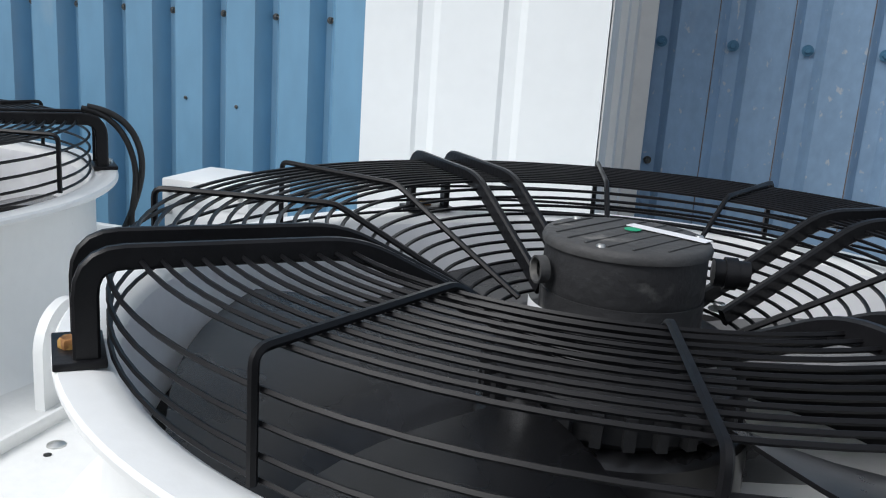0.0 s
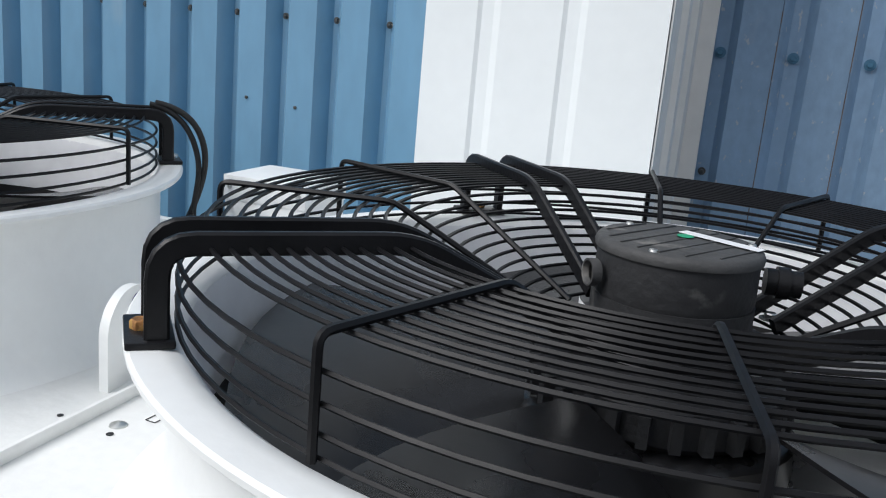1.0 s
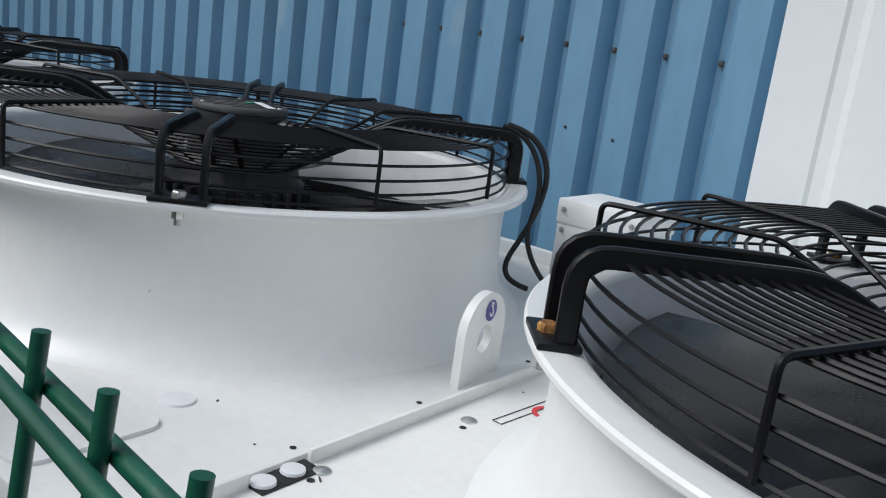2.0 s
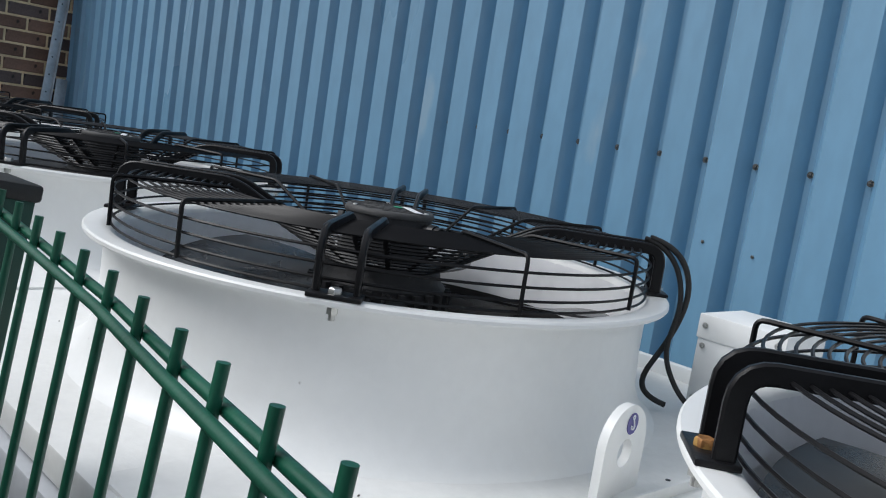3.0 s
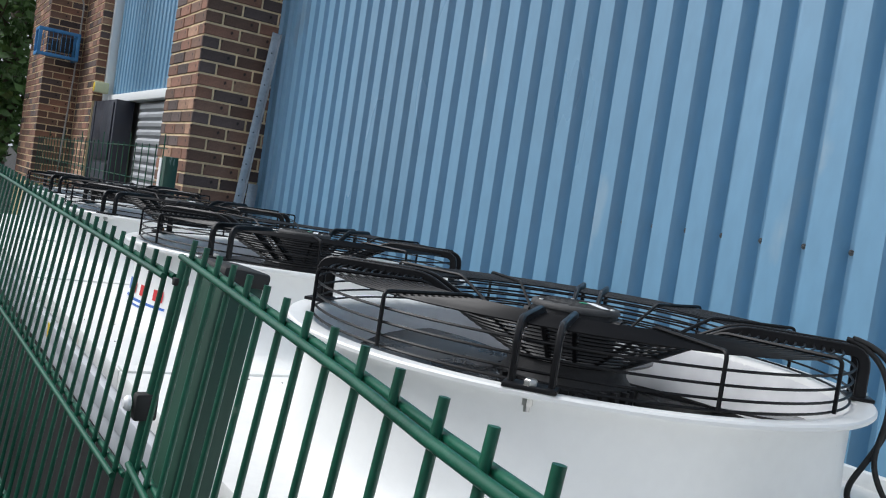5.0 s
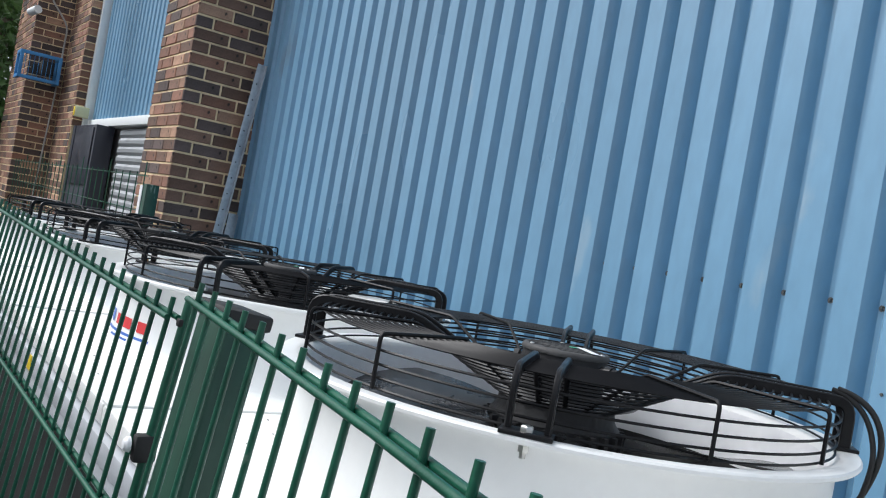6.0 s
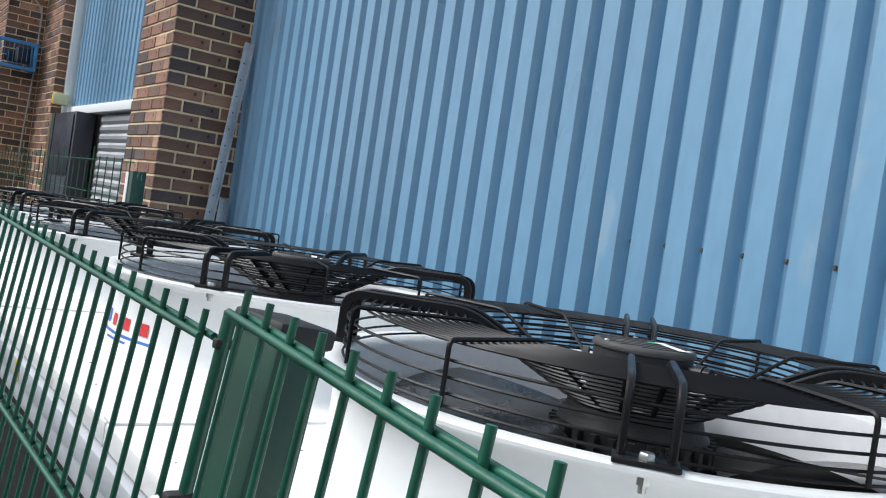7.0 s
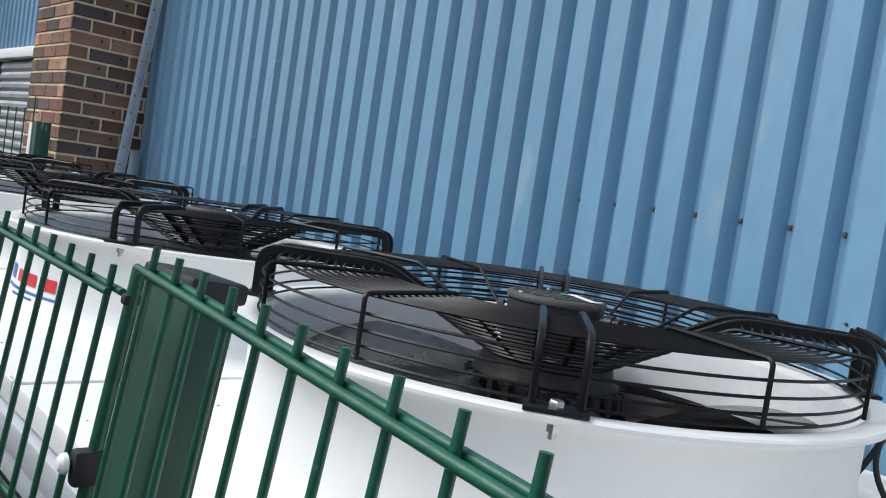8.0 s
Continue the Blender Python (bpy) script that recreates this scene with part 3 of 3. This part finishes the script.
jbox = thing("junction_box", "white steel junction box screwed to the unit", "junction box", at=pose(-0.545, 1.135, DECK))
part("case", Build().box(-0.055, -0.06, 0.0, 0.075, 0.06, 0.150, 0.002), M_WHITE, jbox)
part("cover", Build().box(-0.057, -0.062, 0.118, 0.077, 0.062, 0.154, 0.002), M_WHITE, jbox, "white folded cover")
for x, z in ((-0.045, 0.138), (-0.045, 0.108), (-0.045, 0.03), (0.065, 0.138)):
    part("screw", bolt_build(0.0028, 0.003, 0.0042).mesh("screw", M_STEEL), None, jbox, at=pose(x, -0.0625 if z > 0.118 else -0.0605, z, 90))

for pts, rr in (((( -0.650, 0.985, 1.252), (-0.622, 1.012, 1.246), (-0.598, 1.03, 1.205), (-0.603, 1.03, 1.147), (-0.628, 1.025, 1.085), (-0.650, 1.02, 1.045), (-0.636, 1.02, 1.022), (-0.605, 1.03, 1.018)), 0.0042),
                (((-0.655, 0.980, 1.250), (-0.628, 1.005, 1.243), (-0.606, 1.022, 1.195), (-0.607, 1.024, 1.145), (-0.620, 1.024, 1.10), (-0.612, 1.035, 1.060), (-0.585, 1.045, 1.024), (-0.560, 1.05, 1.017)), 0.0038)):
    cu = bpy.data.curves.new("cable", "CURVE")
    cu.dimensions, cu.bevel_depth, cu.bevel_resolution = "3D", rr, 2
    sp = cu.splines.new("NURBS")
    sp.points.add(len(pts) - 1)
    for p, q in zip(sp.points, pts):
        p.co = (*q, 1)
    sp.use_endpoint_u, sp.order_u = True, 4
    cu.materials.append(M_RUBBER)
    tmp = new("tmp", cu)
    dg = bpy.context.evaluated_depsgraph_get()
    me = bpy.data.meshes.new_from_object(tmp.evaluated_get(dg))
    bpy.data.objects.remove(tmp)
    me.polygons.foreach_set("use_smooth", [True] * len(me.polygons))
    tagged(new("power_cable", me), "black rubber power cable hanging from the fan arm", "cable", group="fan cables")

# brand mark on the third collar, as plain coloured shapes
mark = thing("collar_sticker", "printed sticker with blue and red shapes on the white collar", "sticker")
cx, cy = FANS[2]


def collar_r(h):
    """Outer radius of the flared collar at a height over the deck."""
    steps = ((0.385, 0.030), (0.376, 0.052), (0.3725, 0.10), (0.3725, 0.152))
    for (r0, h0), (r1, h1) in zip(steps, steps[1:]):
        if h <= h1:
            return r0 + (r1 - r0) * (h - h0) / (h1 - h0) + 0.0014
    return 0.3739


def on_collar(a0, a1, z0, z1, material, name, n=5):
    b = Build()
    for i in range(n + 1):
        a = radians(a0 + (a1 - a0) * i / n)
        for z in (z0, z1):
            r = collar_r(z - DECK)
            b.v.append(Vector((cx + r * math.cos(a), cy + r * math.sin(a), z)))
    for i in range(n):
        b.f.append([2 * i, 2 * i + 2, 2 * i + 3, 2 * i + 1])
    return part(name, b, material, mark)


zb = DECK + 0.0
for a, m, w in ((-101, M_STICK_B, 6.0), (-91.5, M_STICK_R, 3.5), (-84, M_STICK_R, 5.5), (-74.5, M_STICK_R, 5.5)):
    on_collar(a, a + w, zb + 0.061, zb + (0.084 if m is M_STICK_R else 0.088), m, "shape")
on_collar(-101, -67, zb + 0.046, zb + 0.051, M_STICK_B, "line")
on_collar(-92, -78, zb + 0.037, zb + 0.041, M_STICK_B, "line")

# bits of leaf and grit on the deck
rng = random.Random(4)
b = Build()
for k in range(75):
    x, y = rng.uniform(-2.3, -0.25), rng.uniform(0.26, 0.75)
    near = min(math.hypot(x - fx, y - fy) for fx, fy in FANS)
    if near < 0.435:
        continue
    s = rng.choice((0.0010, 0.0012, 0.0018, 0.004))
    z = DECK + (0.006 if x < SEAMS[0] else 0.0)
    b.box(-s, -0.0007, 0, s, 0.0007, 0.0009, 0, pose(x, y, z, 0, 0, rng.uniform(0, 180)))
solid("deck_debris", b, M_DIRT, "scattered dark grit and leaf bits on the white deck", "debris", kind="stuff")

# ---------------------------------------------------------------- fence
LEAN = 0.115      # the whole fence leans in towards the unit


def fence_panel(tips, label):
    """Round upright wires with twin cross wires below the given wire tops; the cross wires follow the line of the tops."""
    f = thing("mesh_fence", label, "fence", group="mesh fence panels")

    def at(p, down, side=0.0):
        return (p[0], p[1] - LEAN * down + side, p[2] - down)

    for p in tips:
        bb = Build().rod([at(p, p[2] - 0.03), at(p, 0.0012), at(p, 0.0)], 0.0024, 12)
        part("upright_wire", bb, M_GREEN, f)
    d = (Vector(tips[1]) - Vector(tips[0])).normalized() * 0.012
    line = [tuple(Vector(tips[0]) - d)] + list(tips) + [tuple(Vector(tips[-1]) + (Vector(tips[-1]) - Vector(tips[-2])).normalized() * 0.012)]
    for r in range(7):
        for side in (-0.0050, 0.0050):
            part("cross_wire", Build().rod([at(p, 0.0160 + r * 0.176, side) for p in line], 0.0027, 12), M_GREEN, f)
    return f


def along(*runs):
    """Points of even steps through runs of (count, first point, end point)."""
    return [tuple(Vector(a).lerp(Vector(c), k / n)) for n, a, c in runs for k in range(n)]


# the near panel bows a little towards the walkway
near_tips = along((6, (-0.687, 0.107, 1.284), (-0.465, 0.099, 1.273)), (3, (-0.465, 0.099, 1.273), (-0.342, 0.090, 1.2695)),
                  (2, (-0.342, 0.090, 1.2695), (-0.248, 0.076, 1.269)), (4, (-0.248, 0.076, 1.269), (-0.075, 0.046, 1.274)),
                  (16, (-0.075, 0.046, 1.274), (0.565, -0.064, 1.276)))
LEFT_END, STEP = -0.747, 0.0389
left_tips = [(LEFT_END - k * STEP, 0.1043 - 0.0014 * k, 1.2632 + 0.0014 * k) for k in range(100)]
fence_panel(near_tips, "dark green welded mesh fence panel with short spikes")
fence_panel(left_tips[:54], "dark green welded mesh fence panel beside the post")
fence_panel(left_tips[55:], "dark green welded mesh fence panel farther along")


def fence_post(x, y, top, label, cap=True, w=0.060, deep=None, turn=0.0, lean=0.0):
    p = thing("fence_post", label, "post", at=pose(x, y - math.tan(radians(lean)) * top, 0, -lean) @ pose(0, 0, 0, 0, 0, turn), group="fence posts")
    tall = top / math.cos(radians(lean))
    d = deep or w
    part("tube", Build().box(-w / 2, -d / 2, -0.03, w / 2, d / 2, tall, 0.004), M_POST, p, "scuffed dark green square tube")
    if cap:
        part("post_cap", Build().box(-w / 2 - 0.003, -d / 2 - 0.003, tall - 0.008, w / 2 + 0.003, d / 2 + 0.003, tall + 0.007, 0.0035), M_RUBBER, p, "black plastic cap")
    return p


post = fence_post(-0.746, 0.162, 1.254, "scuffed dark green square fence post with a black cap", turn=5.0, lean=6.6, w=0.064, deep=0.040)
fence_post(LEFT_END - 54 * STEP, 0.058, 1.350, "dark green square fence post between two panels", lean=6.6)
# round end tube of the panel beside the post
solid("end_tube", Build().rod([(-0.722, 0.112 - 0.115 * 1.264, 0.0), (-0.722, 0.112, 1.266)], 0.0048, 12), M_GREEN, "dark green round end tube beside the fence post", "post")
# clamp and screw that hold the panel end
clamp = thing("fence_clamp", "black plastic fence clamp with a pale screw cap", "clamp", at=pose(-0.722, 0.092, 1.135))
part("jaw", Build().box(-0.006, -0.008, -0.012, 0.006, 0.012, 0.012, 0.003), M_RUBBER, clamp)
part("screw_cap", Build().spin([(0.0003, 0.0), (0.007, 0.0), (0.0065, 0.003), (0.004, 0.0055), (0.0003, 0.006)], 20), M_STICK_W, clamp, "pale domed screw cap", at=pose(-0.004, -0.010, 0.002, 90))
clamp2 = thing("fence_clamp", "small black clip round the top cross wire", "clamp", at=pose(-0.722, 0.109, 1.2445))
part("jaw", Build().box(-0.004, -0.006, -0.0035, 0.004, 0.007, 0.0035, 0.0015), M_RUBBER, clamp2)

# far post and thin mesh fence beside the brick pier
far_post = fence_post(-4.90, 1.205, 1.395, "green square post beside the brick pier", cap=False, w=0.070)
part("paper_notice", Build().box(-0.078, -0.040, 1.20, -0.030, -0.0362, 1.385), M_STICK_W, far_post, "white notice taped to the post")
ff = thing("yard_fence", "thin green wire mesh fence in front of the doors", "fence")
for k in range(30):
    x = -5.05 - 0.168 * k
    part("upright_wire", Build().rod([(x, 1.20, 0.03), (x, 1.20, 1.46 if k % 5 else 1.52)], 0.0035, 5), M_GREEN, ff)
for z in (1.44, 1.24, 1.04, 0.84, 0.4):
    part("cross_wire", Build().rod([(-5.0, 1.204, z), (-10.1, 1.204, z)], 0.0035, 5), M_GREEN, ff)

# ---------------------------------------------------------------- far wall: bay, doors, lamp
bay = cladding("wall_bay", -10.33, -5.85, 1.955, 5.2, WALL_Y + 0.01, -6.0, P, 0.068, M_BLUE, "blue ribbed cladding above the loading doors")
b = Build().box(-10.46, WALL_Y - 0.06, 1.895, -5.85, WALL_Y + 0.05, 1.972, 0.004)
solid("trim", b, M_PANEL, "white lintel strip over the doors", "trim", kind="structure")
b = Build().box(-10.6, WALL_Y - 0.05, 1.974, -10.33, WALL_Y + 0.05, 5.2, 0.004)
solid("trim", b, M_PANEL, "white upright jamb strip beside the cladding", "trim", kind="structure")
solid("wall_bay_back", Build().box(-10.65, WALL_Y + 0.06, 0.0, -5.85, WALL_Y + 0.2, 5.2), M_RENDER, "plain wall behind the loading bay", "wall", kind="structure")
doors = thing("metal_door", "dark grey steel door in a deep frame", "door", at=pose(-9.07, 1.80, 0))
part("frame", Build().box(-0.46, -0.165, 0, 0.46, 0.0, 1.89, 0.006), M_DOOR, doors)
part("leaf", Build().box(-0.36, -0.178, 0.03, 0.40, -0.166, 1.28, 0.004), M_DOOR, doors)
part("leaf", Build().box(-0.36, -0.178, 1.31, 0.40, -0.166, 1.86, 0.004), M_DOOR, doors)
part("handle", Build().box(0.24, -0.20, 0.98, 0.27, -0.179, 1.12, 0.004), M_RUBBER, doors, "black handle")
shutter = thing("roller_shutter", "closed grey steel roller shutter", "shutter", at=pose(-7.1, 1.80, 0))
for k in range(24):
    part("slat", Build().spin([(0.0003, -1.24), (0.045, -1.24), (0.045, 1.24), (0.0003, 1.24)], 10, pose(0, 0.03, 0.04 + k * 0.078, 0, 90, 0)), M_SHUTTER, shutter)
b = Build().box(-9.66, 1.70, 1.895, -9.58, WALL_Y - 0.005, 5.2, 0.004)
solid("trim", b, M_PANEL, "white upright jamb strip beside the brick reveal", "trim", kind="structure")
b = Build().box(-9.66, 1.63, 0.0, -9.56, WALL_Y - 0.005, 1.891, 0.004)
solid("trim", b, M_DOOR, "dark painted lower door jamb", "trim", kind="structure")
lamp = thing("flood_light", "small pale floodlight fixed to the white jamb", "lamp", at=pose(-9.52, 1.66, 2.03))
part("body", Build().box(-0.03, -0.075, -0.055, 0.05, 0.06, 0.055, 0.010), M_AGED, lamp)
part("glass", Build().box(-0.02, -0.080, -0.045, 0.04, -0.074, 0.045, 0.003), M_STICK_Y, lamp, "yellowed glass front")
cage = thing("caged_lamp", "blue steel cage round a black floodlight on the brick pier", "lamp", at=pose(-10.42, 1.32, 2.46))
for y in (-0.19, 0.19):
    for z in (-0.13, 0.13):
        part("cage_bar", Build().box(-0.13, y - 0.018, z - 0.018, 0.13, y + 0.018, z + 0.018, 0.003), M_BLUECAGE, cage)
    for x in (-0.115, 0.115):
        part("cage_bar", Build().box(x - 0.015, y - 0.017, -0.115, x + 0.015, y + 0.017, 0.115, 0.003), M_BLUECAGE, cage)
for z in (-0.13, 0.13):
    part("cage_bar", Build().box(0.10, -0.175, z - 0.0175, 0.129, 0.175, z + 0.0175, 0.003), M_BLUECAGE, cage)
for k in range(8):
    part("mesh_wire", Build().rod([(0.12, -0.15 + 0.043 * k, -0.12), (0.12, -0.15 + 0.043 * k, 0.12)], 0.003, 5), M_BLUECAGE, cage)
part("lamp_head", Build().box(-0.05, 0.02, -0.06, 0.06, 0.15, 0.09, 0.01), M_RUBBER, cage, "black floodlight head")
part("wall_plate", Build().box(-0.14, -0.05, -0.05, -0.10, 0.1, 0.05, 0.003), M_RUBBER, cage)
cable = Build().rod(bent([(-10.56, 1.50, 1.0), (-10.558, 1.55, 2.25), (-10.558, 1.56, 3.0), (-10.558, 1.35, 3.25), (-10.558, 1.30, 3.7)], 0.08), 0.010, 6)
solid("wall_cable", cable, M_CABLE, "pale cable clipped to the brick pier", "cable")
cctv = thing("security_camera", "white bullet camera high on the brick pier", "camera", at=pose(-10.46, 1.20, 3.06))
part("housing", Build().spin([(0.0003, -0.10), (0.04, -0.10), (0.045, 0.06), (0.0003, 0.06)], 16, pose(0, 0, 0, 0, 80, 20)), M_PANEL, cctv)
part("bracket", Build().rod([(-0.10, 0.06, 0.06), (-0.02, 0.0, 0.02)], 0.012, 6), M_PANEL, cctv)

# galvanised angle leaning in the corner
strip = thing("steel_angle", "galvanised punched steel angle leaning beside the pier", "steel angle")
m = Matrix.Translation((-4.965, 1.530, 0.0)) @ pose(0, 0, 0, -5.2)
part("bar", Build().box(-0.002, -0.026, 0, 0.002, 0.026, 2.215, 0.0006, m).box(-0.002, 0.022, 0, 0.022, 0.026, 2.215, 0.0006, m), M_GALV, strip)
for k in range(22):
    part("punched_hole", Build().spin([(0.0003, 0), (0.0045, 0), (0.0045, 0.0012), (0.0003, 0.0012)], 10, m @ pose(0.0022, -0.004, 0.10 + 0.095 * k, 0, 90)), M_DEEP_SHADE, strip)
strip2 = solid("steel_offcut", Build().box(-0.003, -0.03, 0, 0.003, 0.03, 1.315, 0.001, Matrix.Translation((-4.98, 1.655, 0)) @ pose(0, 0, 0, -3)), M_GALV, "short galvanised steel offcut standing in the corner", "steel strip")

# ---------------------------------------------------------------- trees and roof beyond
def tree(x, y, height, spread, seed, label):
    t = thing("tree", label, "tree", at=pose(x, y, 0), group="trees beyond the yard")
    r = random.Random(seed)
    b = Build()
    b.rod([(0, 0, 0), (0.06, 0.03, height * 0.3), (0.0, 0.1, height * 0.75)], 0.11, 8)
    tips = []
    for k in range(9):
        a = 2.4 * k
        z0 = height * (0.14 + 0.075 * k)
        tip = Vector((math.cos(a) * spread * r.uniform(0.5, 0.95), math.sin(a) * spread * r.uniform(0.5, 0.95), min(z0 + height * 0.25, height)))
        b.rod([(0.03, 0.05, z0), tuple(tip * 0.5 + Vector((0, 0, z0 * 0.45))), tuple(tip)], 0.035, 5)
        tips.append(tip)
    part("trunk", b, M_BARK, t, "brown branching trunk")
    b = Build()
    for k in range(3400):
        c = r.choice(tips)
        d = Vector((r.gauss(0, 1), r.gauss(0, 1), r.gauss(0, 0.8))) * spread * 0.28
        p = c + d
        if p.z < height * 0.12:
            continue
        s = r.uniform(0.05, 0.11)
        q = Euler((r.uniform(0, 6), r.uniform(0, 6), r.uniform(0, 6))).to_matrix()
        base = len(b.v)
        for u, w in ((0, -1), (0.45, 0), (0, 1), (-0.45, 0)):
            b.v.append(p + q @ Vector((u * s, w * s, 0.15 * s * abs(u))))
        b.f.append([base, base + 1, base + 2, base + 3])
    part("crown", b, M_LEAF, t, "uneven crown of small green leaves", soft=False)


tree(-14.0, 1.2, 5.2, 1.5, 2, "leafy green tree beyond the brick pier")
tree(-17.0, 2.2, 6.5, 2.0, 5, "tall leafy green tree beyond the brick pier")
tree(-16.0, -0.4, 4.0, 1.6, 8, "leafy green tree at the end of the yard")

tree(-13.2, 0.75, 3.4, 1.0, 12, "low leafy green tree beside the brick pier")

# ---------------------------------------------------------------- brick piers, brick by brick
COURSE, LEN, HEAD, GAP = 0.0726, 0.2177, 0.1089, 0.0120
brick_me = {}


def brick_mesh(length, k):
    key = (round(length, 3), k)
    if key not in brick_me:
        h, d = (COURSE - GAP) / 2, 0.006
        w = length / 2
        e = 0.003
        v = [(-w, 0.02, -h), (w, 0.02, -h), (w, 0.02, h), (-w, 0.02, h), (-w, -d + e, -h), (w, -d + e, -h), (w, -d + e, h), (-w, -d + e, h),
             (-w + e, -d, -h + e), (w - e, -d, -h + e), (w - e, -d, h - e), (-w + e, -d, h - e)]
        f = [[4, 5, 1, 0], [5, 6, 2, 1], [6, 7, 3, 2], [7, 4, 0, 3], [8, 9, 5, 4], [9, 10, 6, 5], [10, 11, 7, 6], [11, 8, 4, 7], [8, 11, 10, 9][::-1]]
        brick_me[key] = mesh_of("brick", v, f, M_BRICK[k])
    return brick_me[key]


def brick_face(owner, origin, turn, width, z0, z1, first, mix, rng):
    """Courses of bricks on one face: origin is the face's start at the ground, turn its heading; first shifts the bond."""
    m0 = Matrix.Translation(origin) @ pose(0, 0, 0, 0, 0, turn)
    for c in range(int(z0 / COURSE), int(z1 / COURSE)):
        x = 0.0
        step = HEAD if (c + first) % 2 else LEN
        while x < width - 0.02:
            end = min(x + step, width)
            length = end - x - GAP
            if length > 0.02:
                k = rng.choices(range(4), mix)[0]
                ob = new("brick", brick_mesh(length, k))
                ob.parent = owner
                ob.matrix_local = m0 @ pose((x + end) / 2, rng.uniform(-0.0015, 0.0015), c * COURSE + COURSE / 2, rng.uniform(-0.6, 0.6), 0, rng.uniform(-0.5, 0.5))
            x, step = end, LEN


rng = random.Random(11)
pier = solid("wall_pier", Build().box(-5.705, 1.339, 0, -5.060, 1.90, 5.2), M_MORTAR, "dark brown brick pier with pale sandy mortar", "brick pier", kind="structure", soft=False)
# side face looks along +x, front face along -y
brick_face(pier, (-5.060, 1.327, -0.06), 90, 0.475, 1.02, 3.25, 0, (4, 2, 4, 0.4), rng)
brick_face(pier, (-5.717, 1.339, -0.06), 0, 0.657, 1.02, 3.25, 1, (3, 4, 1.5, 2.2), rng)
pier2 = solid("wall_pier", Build().box(-10.72, 1.612, 0, -9.665, 1.90, 5.2), M_MORTAR, "brown brick jamb beside the loading bay", "brick pier", kind="structure", soft=False)
brick_face(pier2, (-10.57, 1.612, 0), 0, 0.905, 1.00, 4.0, 1, (3, 4, 1.5, 2), rng)
brick_face(pier2, (-9.665, 1.602, 0), 90, 0.105, 1.90, 4.0, 0, (3, 4, 1.5, 2), rng)
pier3 = solid("wall_pier", Build().box(-11.9, 1.24, 0, -10.575, 1.608, 5.2), M_MORTAR, "projecting brown brick pier with a caged lamp", "brick pier", kind="structure", soft=False)
brick_face(pier3, (-10.575, 1.228, 0), 90, 0.380, 1.00, 4.0, 0, (4, 2, 4, 0.4), rng)
brick_face(pier3, (-11.9, 1.24, 0), 0, 1.325, 1.00, 3.9, 0, (3, 4, 1.5, 2), rng)
